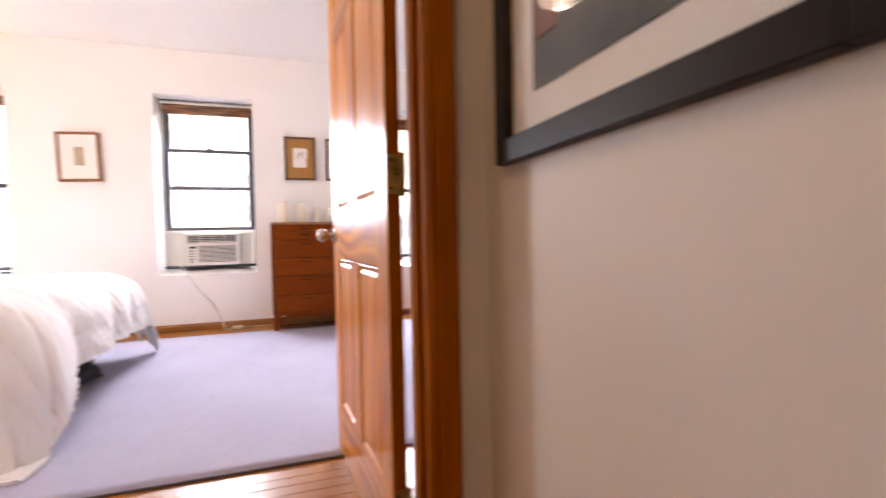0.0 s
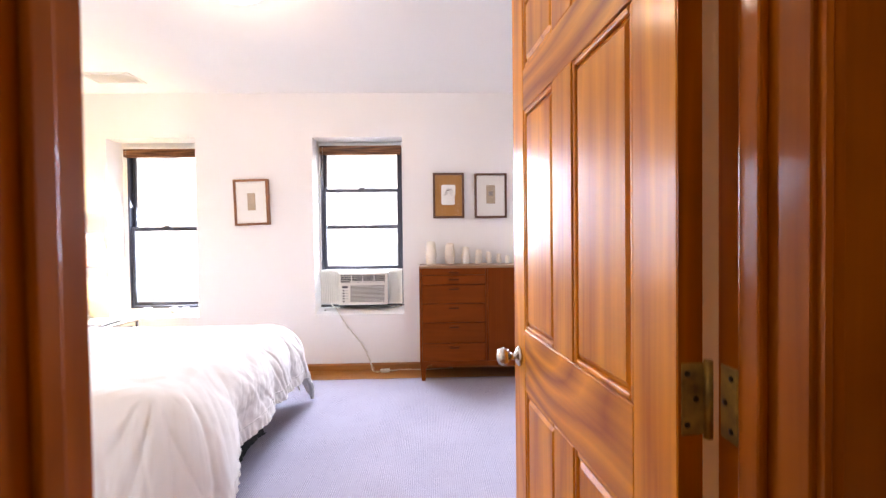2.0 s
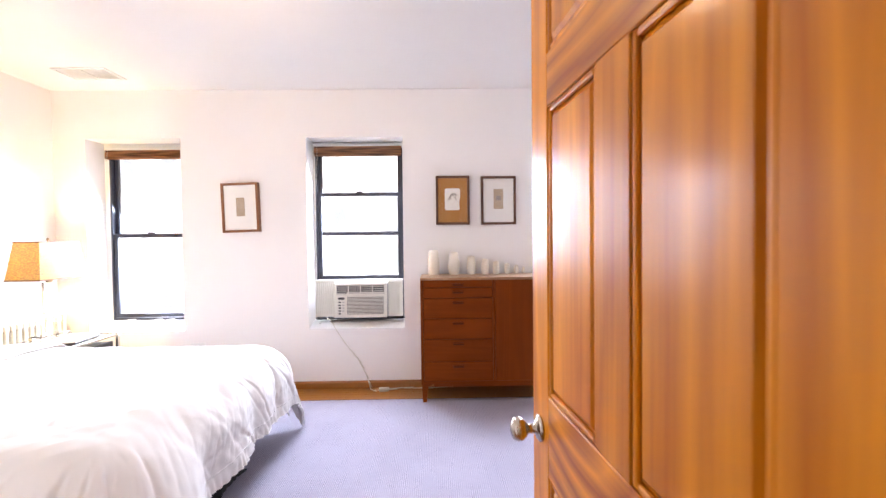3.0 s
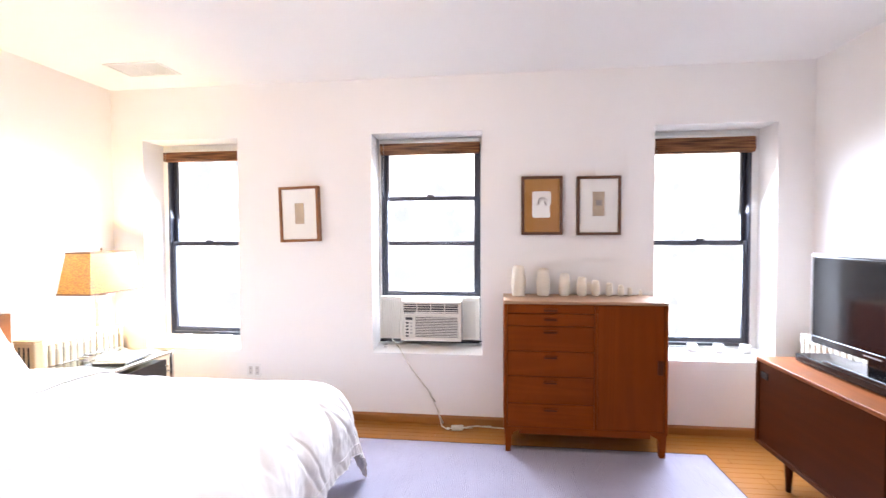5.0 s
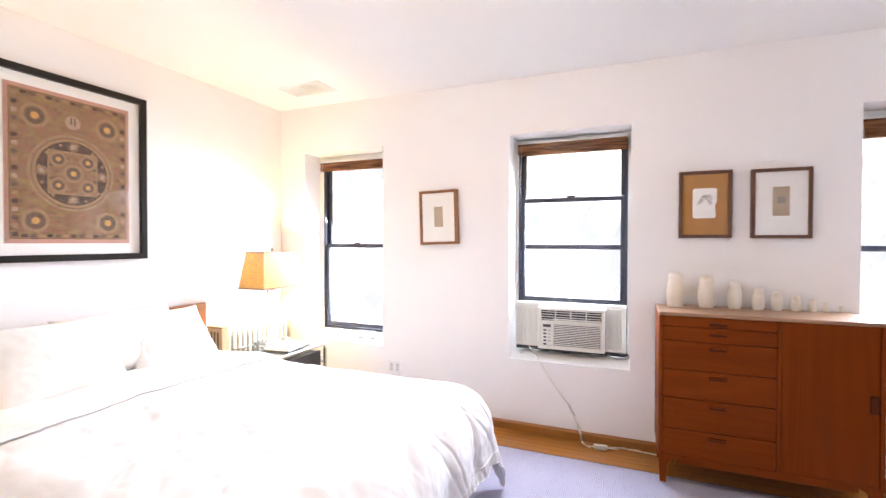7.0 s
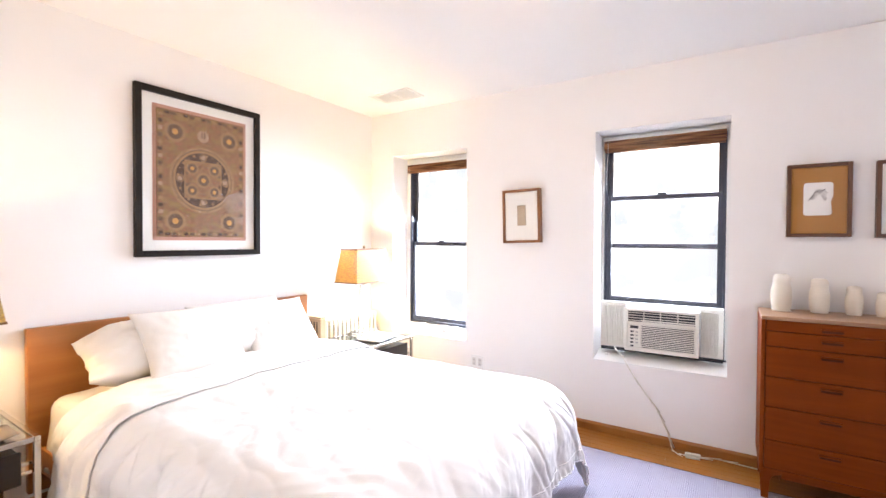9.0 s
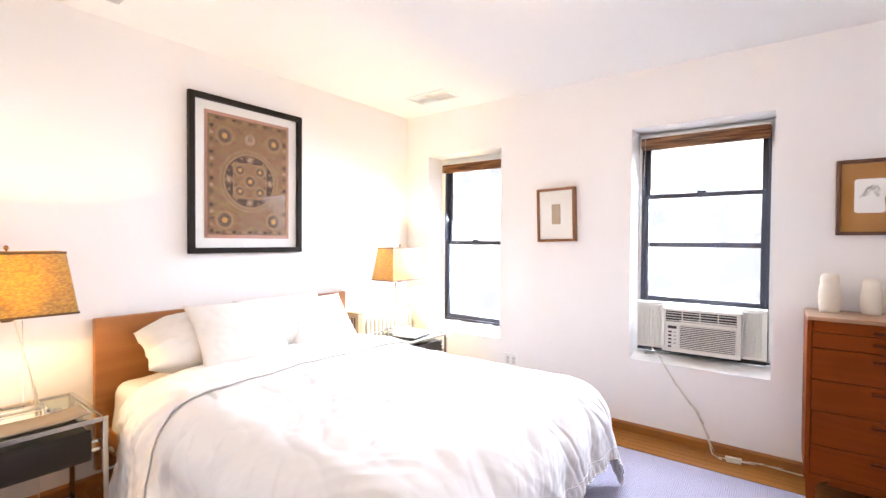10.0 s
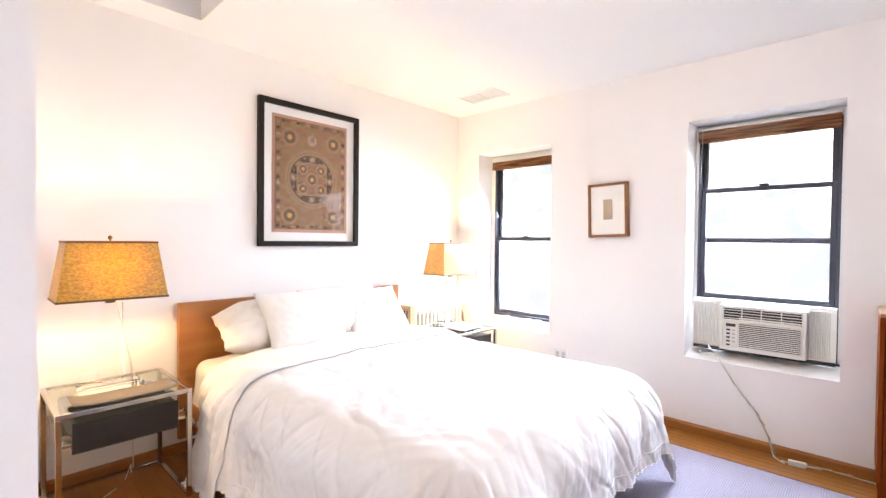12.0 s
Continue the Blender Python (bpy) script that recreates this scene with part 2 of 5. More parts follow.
M = {
    "paint": mat("white_wall_paint", (0.84, 0.81, 0.78), 0.6, var=0.012, scale=1.3, bump=0.12, bscale=55),
    "ceil": mat("white_ceiling_paint", (0.84, 0.82, 0.795), 0.75, var=0.012, scale=1.1, bump=0.10, bscale=40),
    "hallpaint": mat("warm_grey_hall_paint", (0.76, 0.69, 0.60), 0.5, var=0.02, scale=1.5, bump=0.12, bscale=55),
    "pine": mat("varnished_pine", (0.77, 0.285, 0.018), 0.36, var=0.06, scale=2.5, coat=0.17, coat_rough=0.17, spec=0.10, depth=0.85, grain=("z", 9.0, 9.0, (0.38, 0.092, 0.006))),
    "pine_h": mat("varnished_pine_rail", (0.77, 0.285, 0.018), 0.36, var=0.06, scale=2.5, coat=0.17, coat_rough=0.17, spec=0.10, grain=("x", 4.5, 6.0, (0.27, 0.058, 0.004)), depth=0.95, bands=17.0),
    "casing": mat("stained_pine_casing", (0.44, 0.115, 0.004), 0.5, var=0.1, scale=3.0, coat=0.10, coat_rough=0.12, spec=0.04, depth=0.9, grain=("z", 10.0, 11.0, (0.25, 0.062, 0.004))),
    "oak": mat("honey_oak_floor", (0.34, 0.125, 0.019), 0.36, var=0.06, scale=3.0, coat=0.12, spec=0.2, grain=("x", 12.0, 14.0, (0.29, 0.095, 0.014))),
    "base": mat("oiled_oak_baseboard", (0.37, 0.14, 0.03), 0.35, var=0.08, scale=3.0, grain=("x", 12.0, 12.0, (0.26, 0.095, 0.022))),
    "teak": mat("teak_veneer", (0.215, 0.042, 0.005), 0.46, var=0.06, spec=0.06, scale=3.0, depth=0.32, spread=0.04, grain=("z", 14.0, 14.0, (0.105, 0.020, 0.0025))),
    "teak_x": mat("teak_veneer_across", (0.215, 0.042, 0.005), 0.46, var=0.06, spec=0.06, scale=3.0, depth=0.32, spread=0.04, grain=("x", 14.0, 14.0, (0.105, 0.020, 0.0025))),
    "teak_y": mat("teak_veneer_long", (0.30, 0.088, 0.022), 0.42, var=0.06, spec=0.18, scale=3.0, depth=0.5, grain=("y", 10.0, 12.0, (0.18, 0.055, 0.018))),
    # Cabinet teak with its dimmer light put into the colour.
    "teak_shaded": mat("shaded_teak_veneer", (0.078, 0.0175, 0.004), 0.42, var=0.06, scale=3.0, spec=0.07, depth=0.5, spread=0.05, grain=("y", 12.0, 12.0, (0.055, 0.013, 0.004))),
    # Darker teak copy for pulls; on the backs it holds recess shade.
    "teak_dark": mat("dark_teak_recess_shade", (0.085, 0.019, 0.006), 0.6, var=0.1, spec=0.12),
    "teak_light": mat("pale_teak_top", (0.40, 0.22, 0.12), 0.4, var=0.08, scale=3, grain=("x", 10.0, 12.0, (0.30, 0.15, 0.075))),
    "headwood": mat("cherry_headboard", (0.42, 0.16, 0.045), 0.4, var=0.06, scale=2, grain=("y", 9.0, 8.0, (0.30, 0.10, 0.026))),
    "linen": linen_mat("white_cotton", (0.76, 0.725, 0.69)),
    "pillow": linen_mat("white_pillow_cotton", (0.79, 0.745, 0.685), 0.10),
    "rug": rug_mat(),
    "rugedge": mat("rug_binding", (0.10, 0.075, 0.075), 0.9, var=0.1, scale=30, spec=0.1),
    "winframe": mat("black_aluminium_frame", (0.024, 0.028, 0.045), 0.4, var=0.1, scale=8),
    "glass": pane_mat("window_glass", (0.96, 0.98, 0.98)),
    "clear": glass_mat("clear_acrylic", (0.985, 0.99, 0.985), 0.02, 1.22),
    "picglass": pane_mat("picture_glass", (1, 1, 1), 0.022),
    "tableglass": glass_mat("greenish_table_glass", (0.86, 0.95, 0.91), 0.0, 1.5),
    "woven": shade_mat("woven_bamboo", (0.12, 0.040, 0.014), (0.52, 0.22, 0.09), 30.0, (0.12, 1, 2.5), 0.5, 0.1),
    "acplastic": mat("cream_plastic", (0.75, 0.725, 0.655), 0.45, var=0.03, scale=4),
    "acdark": mat("dark_plastic_and_gap_shade", (0.03, 0.03, 0.032), 0.6),
    "acshade": mat("shaded_grille", (0.05, 0.048, 0.044), 0.6),
    "whiteplastic": mat("white_plastic", (0.80, 0.79, 0.76), 0.4, var=0.02),
    "outletgrey": mat("warm_grey_plastic", (0.62, 0.59, 0.55), 0.5, var=0.03),
    "greyplastic": mat("grey_plastic", (0.42, 0.41, 0.39), 0.5, var=0.03),
    "porcelain": mat("cream_bisque_ceramic", (0.80, 0.73, 0.62), 0.55, var=0.03, scale=20, bump=0.1, bscale=150),
    "chrome": mat("polished_steel", (0.62, 0.60, 0.57), 0.16, 1.0, var=0.05, scale=8),
    "nickel": mat("satin_nickel", (0.55, 0.50, 0.43), 0.26, 1.0, var=0.05, scale=10),
    "brass": mat("dull_brass", (0.50, 0.34, 0.085), 0.45, 0.55, var=0.14, scale=30, tint=(0.17, 0.11, 0.045)),
    "brassdark": mat("dark_screw", (0.05, 0.035, 0.015), 0.5, 0.8),
    "wenge": mat("wenge_drawer", (0.028, 0.020, 0.016), 0.45, var=0.2, scale=5, grain=("y", 12.0, 16.0, (0.012, 0.009, 0.008))),
    "frameblack": mat("black_picture_frame", (0.020, 0.015, 0.012), 0.4, var=0.1, spec=0.15),
    "framedark": mat("dark_walnut_picture_frame", (0.12, 0.045, 0.018), 0.4, var=0.12, scale=10),
    "framewalnut": mat("walnut_picture_frame", (0.27, 0.098, 0.028), 0.4, var=0.1, scale=10),
    "mat_white": mat("white_mount_board", (0.82, 0.80, 0.75), 0.9, var=0.01),
    "mat_tan": mat("tan_mount_board", (0.44, 0.20, 0.05), 0.85, var=0.04, scale=8),
    "mat_pink": mat("faded_rose_border", (0.52, 0.27, 0.20), 0.85, var=0.04, scale=12),
    "paper_tan": mat("tan_paper", (0.47, 0.36, 0.25), 0.9, var=0.06, scale=18),
    "paper_white": mat("white_paper", (0.85, 0.83, 0.78), 0.9, var=0.02),
    "ink": mat("grey_ink", (0.30, 0.26, 0.23), 0.9, var=0.05),
    "tapestry": tapestry_mat(),
    "ochre": mat("faded_ochre_weave", (0.36, 0.21, 0.105), 0.85, var=0.15, scale=55),
    "umber": mat("umber_weave", (0.115, 0.066, 0.044), 0.85, var=0.3, scale=70),
    "rose": mat("amber_weave", (0.60, 0.30, 0.09), 0.85, var=0.1, scale=60),
    "rosepale": mat("pale_rose_weave", (0.46, 0.30, 0.21), 0.85, var=0.2, scale=60),
    "weavegrey": mat("grey_brown_weave", (0.19, 0.115, 0.07), 0.85, var=0.25, scale=70),
    "hallprint": mat("charcoal_print", (0.075, 0.078, 0.074), 0.8, var=0.25, scale=9, tint=(0.035, 0.036, 0.036)),
    "hallrust": mat("rust_print", (0.22, 0.055, 0.03), 0.8, var=0.2, scale=14),
    "shade": shade_mat(sheen=0.13),
    "shadetrim": mat("bronze_shade_trim", (0.16, 0.095, 0.04), 0.45, 0.5),
    "bulbglow": glow_mat("bulb_glass", (1.0, 0.80, 0.50), 30.0),
    "domeglow": glow_mat("opal_dome", (1.0, 0.92, 0.80), 6.0),
    "radiator": mat("cream_radiator_enamel", (0.74, 0.70, 0.60), 0.4, var=0.03),
    # Radiator enamel with the lamp's shading put into a tan colour.
    "end_shaded": mat("shaded_end_enamel", (0.52, 0.42, 0.28), 0.45, var=0.05),
    "cord": mat("ivory_cord", (0.72, 0.68, 0.58), 0.5),
    "black": mat("black_gloss_plastic", (0.010, 0.010, 0.012), 0.18, var=0.05),
    "screen": mat("dark_screen", (0.008, 0.009, 0.012), 0.12, var=0.02),
    "silver": mat("silver_plastic", (0.48, 0.48, 0.49), 0.35, 0.4),
    "tray": mat("taupe_felt_mat", (0.17, 0.13, 0.095), 0.8, var=0.06, scale=8),
    "book": mat("dark_cover", (0.035, 0.033, 0.032), 0.5, var=0.08),
    "void": mat("shadow_black_cloth", (0.012, 0.012, 0.014), 0.9),
}


# ---- building helpers ----
def box(bm, x0, x1, y0, y1, z0, z1, bevel=0.0, seg=1):
    """A box, its edges rounded by bevel metres."""
    r = bmesh.ops.create_cube(bm, size=1.0)
    vs = r["verts"]
    bmesh.ops.scale(bm, vec=(x1 - x0, y1 - y0, z1 - z0), verts=vs)
    bmesh.ops.translate(bm, vec=((x0 + x1) / 2, (y0 + y1) / 2, (z0 + z1) / 2), verts=vs)
    if bevel > 0:
        es = list({e for v in vs for e in v.link_edges})
        bmesh.ops.bevel(bm, geom=es, offset=bevel, segments=seg, profile=0.5, affect="EDGES")
    return bm


def bx(x0, x1, y0, y1, z0, z1, bevel=0.0, seg=1):
    return box(bmesh.new(), x0, x1, y0, y1, z0, z1, bevel, seg)


def sheet_of_glass(x0, x1, y, z0, z1):
    """A thin pane that faces the room at -y."""
    bm = bmesh.new()
    bm.faces.new([bm.verts.new(v) for v in ((x0, y, z0), (x1, y, z0), (x1, y, z1), (x0, y, z1))])
    return bm


def lathe(profile, steps=24, squash=1.0):
    """A turned body about z from (radius, height) pairs."""
    bm = bmesh.new()
    rings = []
    for r, z in profile:
        rings.append([bm.verts.new((r * math.cos(2 * math.pi * k / steps), squash * r * math.sin(2 * math.pi * k / steps), z)) for k in range(steps)])
    for a, b in zip(rings, rings[1:]):
        for k in range(steps):
            f = bm.faces.new((a[k], a[(k + 1) % steps], b[(k + 1) % steps], b[k]))
            f.smooth = True
    bm.faces.new(list(reversed(rings[0])))
    bm.faces.new(rings[-1])
    return bm


def tube(points, r, steps=8):
    """A round cord along a line of points."""
    bm = bmesh.new()
    pts = [Vector(p) for p in points]
    rings = []
    for i, p in enumerate(pts):
        d = (pts[min(i + 1, len(pts) - 1)] - pts[max(i - 1, 0)]).normalized()
        a = d.cross(Vector((0, 0, 1)))
        a = a.normalized() if a.length > 1e-4 else Vector((1, 0, 0))
        c = d.cross(a)
        rings.append([bm.verts.new(p + r * (math.cos(2 * math.pi * k / steps) * a + math.sin(2 * math.pi * k / steps) * c)) for k in range(steps)])
    for a, b in zip(rings, rings[1:]):
        for k in range(steps):
            f = bm.faces.new((a[k], a[(k + 1) % steps], b[(k + 1) % steps], b[k]))
            f.smooth = True
    bm.faces.new(list(reversed(rings[0])))
    bm.faces.new(rings[-1])
    return bm


def smooth_line(pts, n=8):
    """Catmull-Rom line through the points."""
    p = [Vector(q) for q in pts]
    p = [2 * p[0] - p[1]] + p + [2 * p[-1] - p[-2]]
    out = []
    for i in range(1, len(p) - 2):
        for k in range(n):
            t = k / n
            out.append(0.5 * (2 * p[i] + (p[i + 1] - p[i - 1]) * t + (2 * p[i - 1] - 5 * p[i] + 4 * p[i + 1] - p[i + 2]) * t * t + (3 * p[i] - 3 * p[i - 1] + p[i + 2] - p[i + 1]) * t ** 3))
    return out + [p[-2]]


def extrude_profile(profile, axis, a, b):
    """A prism: profile is a closed loop of pairs in the two other axes, run along axis from a to b."""
    bm = bmesh.new()

    def at(p, s):
        return {"x": (s, p[0], p[1]), "y": (p[0], s, p[1]), "z": (p[0], p[1], s)}[axis]

    va, vb = [bm.verts.new(at(p, a)) for p in profile], [bm.verts.new(at(p, b)) for p in profile]
    n = len(profile)
    for k in range(n):
        bm.faces.new((va[k], va[(k + 1) % n], vb[(k + 1) % n], vb[k]))
    bm.faces.new(list(reversed(va)))
    bm.faces.new(vb)
    bmesh.ops.recalc_face_normals(bm, faces=bm.faces)
    return bm


def mesh_of(name, bm, material):
    if len(bm.faces) > 1:
        bmesh.ops.recalc_face_normals(bm, faces=bm.faces)
    me = bpy.data.meshes.new(name)
    bm.to_mesh(me)
    bm.free()
    me.materials.append(M[material] if isinstance(material, str) else material)
    return me


def part(name, bm, material, parent=None, label=""):
    ob = new(name, mesh_of(name, bm, material))
    ob.parent = parent
    if label:
        ob["label"] = label
    return ob


def thing(name, m, label, category, group=""):
    ob = new(name)
    ob.empty_display_size = 0.1
    ob.matrix_world = m if isinstance(m, Matrix) else Matrix.Translation(m)
    return tagged(ob, label, category, group)


def structure(name, bm, material, label, category):
    return tagged(part(name, bm, material), label, category, kind="structure")


# ---- the shell of the rooms ----
XW, XE, YN, YS, ZC = -3.27, 2.04, 5.0, 1.27, 2.63
WINS = [(-2.995, -2.177), (-1.085, -0.24), (0.989, 1.805)]
GAPS = [(0.046, 0.02), (0.02, 0.02), (0.02, 0.052)]    # white liner at either side
HEADS = [2.166, 2.188, 2.172]                          # tops of the blinds
WZ0, WZ1 = 0.52, 2.215
DL, DR, DH = -0.43, 0.390, 2.03          # doorway
HX0, HX1 = -0.95, 0.53                   # hall
CX, CY = -1.55, 1.56                     # closet corner

bm = bmesh.new()
box(bm, XW - 0.3, XE + 0.3, YN, YN + 0.42, -0.2, WZ0)
box(bm, XW - 0.3, XE + 0.3, YN, YN + 0.42, WZ1, ZC + 0.2)
edges_x = [XW - 0.3] + [v for w in WINS for v in w] + [XE + 0.3]
for a, b in zip(edges_x[0::2], edges_x[1::2]):
    box(bm, a, b, YN, YN + 0.42, WZ0, WZ1)
structure("wall_north", bm, "paint", "white painted plaster wall with three deep window openings", "wall")
structure("wall_west", bx(XW - 0.3, XW, 1.0, YN, -0.2, ZC + 0.9), "paint", "white painted wall behind the bed", "wall")
structure("wall_east", bx(XE, XE + 0.3, 1.0, YN, -0.2, ZC + 0.2), "paint", "white painted wall behind the low teak cabinet", "wall")
bm = bmesh.new()
for x0, x1, z0, z1 in ((CX, DL - 0.02, -0.2, ZC + 0.2), (DR + 0.02, XE, -0.2, ZC + 0.2), (DL - 0.02, DR + 0.02, DH + 0.02, ZC + 0.2)):
    box(bm, x0, x1, YS - 0.07, YS, z0, z1)
structure("wall_south", bm, "paint", "white painted bedroom side of the doorway wall", "wall")
bm = bmesh.new()
for x0, x1, z0, z1 in ((HX0, DL - 0.02, -0.2, ZC), (DR + 0.02, HX1, -0.2, ZC), (DL - 0.02, DR + 0.02, DH + 0.02, ZC)):
    box(bm, x0, x1, YS - 0.14, YS - 0.07, z0, z1)
structure("wall_doorway", bm, "hallpaint", "warm grey hall wall around the bedroom doorway", "wall")
structure("wall_closet", bx(XW, CX, 1.0, CY, -0.2, ZC + 0.2), "paint", "white painted closet corner beside the bed", "wall")
# Added wall return with guessed extent, set close to keep the hinge gap dim.
structure("wall_behind_door", bx(0.455, XE, YS, 1.55, -0.2, ZC + 0.2), "paint", "white wall return added behind the door to darken the hinge gap", "wall")
structure("wall_hall_east", bx(HX1, HX1 + 0.15, -1.6, 1.20, -0.2, ZC), "hallpaint", "warm grey hall wall with a framed print", "wall")
structure("wall_hall_west", bx(HX0 - 0.15, HX0, -1.6, 1.20, -0.2, ZC), "hallpaint", "plain warm grey hall wall", "wall")
structure("wall_hall_south", bx(HX0 - 0.15, HX1 + 0.15, -1.75, -1.6, -0.2, ZC), "hallpaint", "plain warm grey hall end wall", "wall")
structure("ceiling_hall", bx(HX0, HX1, -1.6, 1.13, 2.45, 2.6), "ceil", "white painted hall ceiling", "ceiling")

# ceiling with a hatch well beside the closet
RX0, RX1, RY0, RY1 = -3.04, -2.25, 1.60, 2.42
bm = bmesh.new()
box(bm, XW, RX0, CY - 0.3, YN, ZC, ZC + 0.15)
box(bm, RX1, XE, YS - 0.01, YN, ZC, ZC + 0.15)
box(bm, RX0, RX1, RY1, YN, ZC, ZC + 0.15)
box(bm, RX0, RX1, CY - 0.3, RY0, ZC, ZC + 0.15)
box(bm, RX0 - 0.05, RX0, RY0, RY1, ZC + 0.15, ZC + 0.7)
box(bm, RX1, RX1 + 0.05, RY0, RY1, ZC + 0.15, ZC + 0.7)
box(bm, RX0 - 0.05, RX1 + 0.05, RY1, RY1 + 0.05, ZC + 0.15, ZC + 0.7)
box(bm, RX0 - 0.05, RX1 + 0.05, RY0 - 0.05, RY0, ZC + 0.15, ZC + 0.7)
box(bm, RX0 - 0.05, RX1 + 0.05, RY0 - 0.05, RY1 + 0.05, ZC + 0.7, ZC + 0.75)
structure("ceiling", bm, "ceil", "white painted ceiling with a square hatch well", "ceiling")
bm = bx(XW - 0.2, XE + 0.2, 1.1, YN + 0.2, -0.2, -0.012)
box(bm, HX0, HX1, -1.6, 1.1, -0.2, -0.012)
floor = structure("floor", bm, "base", "honey coloured oak strip floor", "floor")

# baseboards
BBP = [(0, 0), (0.018, 0), (0.018, 0.048), (0.013, 0.056), (0.0, 0.063)]
for nm, prof, ax, a, b in (
    ("baseboard", [(YN - p, q) for p, q in BBP], "x", XW + 0.018, XE - 0.018),
    ("baseboard", [(XW + p, q) for p, q in BBP], "y", CY, YN),
    ("baseboard", [(XE - p, q) for p, q in BBP], "y", 1.55, YN),
):
    structure(nm, extrude_profile(prof, ax, a, b), "base", "low oiled oak baseboard along the wall", "baseboard")

# outside, seen blown out through the panes
bd = bpy.data.materials.new("bright_overcast_yard")
bd.use_nodes = True
nt = bd.node_tree
nt.nodes.remove(nt.nodes["Principled BSDF"])
em = nt.nodes.new("ShaderNodeEmission")
em.inputs["Strength"].default_value = 2.6
co = nt.nodes.new("ShaderNodeTexCoord")
nz = nt.nodes.new("ShaderNodeTexNoise")
nz.inputs["Scale"].default_value, nz.inputs["Detail"].default_value = 0.9, 8.0
rp = nt.nodes.new("ShaderNodeValToRGB")
rp.color_ramp.elements[0].position, rp.color_ramp.elements[1].position = 0.40, 0.56
rp.color_ramp.elements[0].color, rp.color_ramp.elements[1].color = (0.295, 0.345, 0.39, 1), (0.94, 0.97, 1.0, 1)
nt.links.new(co.outputs["Object"], nz.inputs["Vector"])
nt.links.new(nz.outputs["Fac"], rp.inputs[0])
nt.links.new(rp.outputs[0], em.inputs["Color"])
nt.links.new(em.outputs[0], nt.nodes["Material Output"].inputs[0])
structure("backdrop", bx(-30, 30, 16, 16.2, -6, 22), bd, "bright hazy daylight with pale foliage outside", "backdrop")


# ---- windows ----
def window(idx, x0, x1, kind, ml, mr):
    """Double-hung window set deep in its opening; heights from the room's floor."""
    w = thing("window_%d" % idx, (x0, YN + 0.22, 0), {1: "double-hung window with black metal sashes, candle cups on sill", 2: "double-hung window, lower sash raised above an air conditioner", 3: "double-hung window with black metal sashes beside the dresser"}[idx], "window")
    w["kind"] = "structure"
    W = x1 - x0
    zb, zt, zm = 0.590, 2.165, 1.374
    bm = bmesh.new()
    for a, b, c, d in ((0, ml, WZ0, WZ1), (W - mr, W, WZ0, WZ1), (ml, W - mr, zt, WZ1)):
        box(bm, a, b, 0.01, 0.12, c, d)
    part("liner", bm, "whiteplastic", w, "white painted liner")
    bm = bmesh.new()
    for a, b, c, d in ((ml, ml + 0.018, zb, zt), (W - mr - 0.018, W - mr, zb, zt), (ml + 0.018, W - mr - 0.018, zt - 0.03, zt), (ml + 0.018, W - mr - 0.018, zb, zb + 0.022)):
        box(bm, a, b, 0, 0.09, c, d, 0.003)
    part("window_frame", bm, "winframe", w)
    part("window_sill", extrude_profile([(-0.219, WZ0 + 0.0005), (0.10, WZ0 + 0.0005), (0.10, 0.578), (0.0, 0.578), (-0.205, WZ0 + 0.014), (-0.219, WZ0 + 0.010)], "x", 0.001, W - 0.001), "whiteplastic", w, "white painted sloping sill")
    part("stool", bx(ml - 0.012, W - mr + 0.012, -0.012, 0.10, 0.5785, zb, 0.004, 2), "whiteplastic" if kind == "shut" else "winframe", w)
    e, g = ml + 0.018, mr + 0.018
    for nm, y, a, b in (("upper_sash", 0.048, zm - 0.02, zt - 0.03), ("lower_sash", 0.012, 0.616 if kind == "shut" else 0.945, zm + 0.018 if kind == "shut" else 1.752)):
        bm = bmesh.new()
        for p in ((e, e + 0.032), (W - g - 0.032, W - g)):
            box(bm, p[0], p[1], y, y + 0.03, a, b, 0.003)
        box(bm, e + 0.032, W - g - 0.032, y, y + 0.03, a, a + 0.036, 0.003)
        box(bm, e + 0.032, W - g - 0.032, y, y + 0.03, b - 0.034, b, 0.003)
        s = part(nm, bm, "winframe", w)
        pane = part("pane", sheet_of_glass(e + 0.028, W - g - 0.028, y + 0.014, a + 0.03, b - 0.03), "glass", s)
        pane.visible_shadow = False
    zl = (zm + 0.018) if kind == "shut" else 1.752
    part("sash_lock", bx(W / 2 - 0.03, W / 2 + 0.03, 0.004, 0.03, zl + 0.0002, zl + 0.014, 0.004, 2), "winframe", w)
    return w


for i, (a, b) in enumerate(WINS):
    window(i + 1, a, b, "raised" if i == 1 else "shut", *GAPS[i])


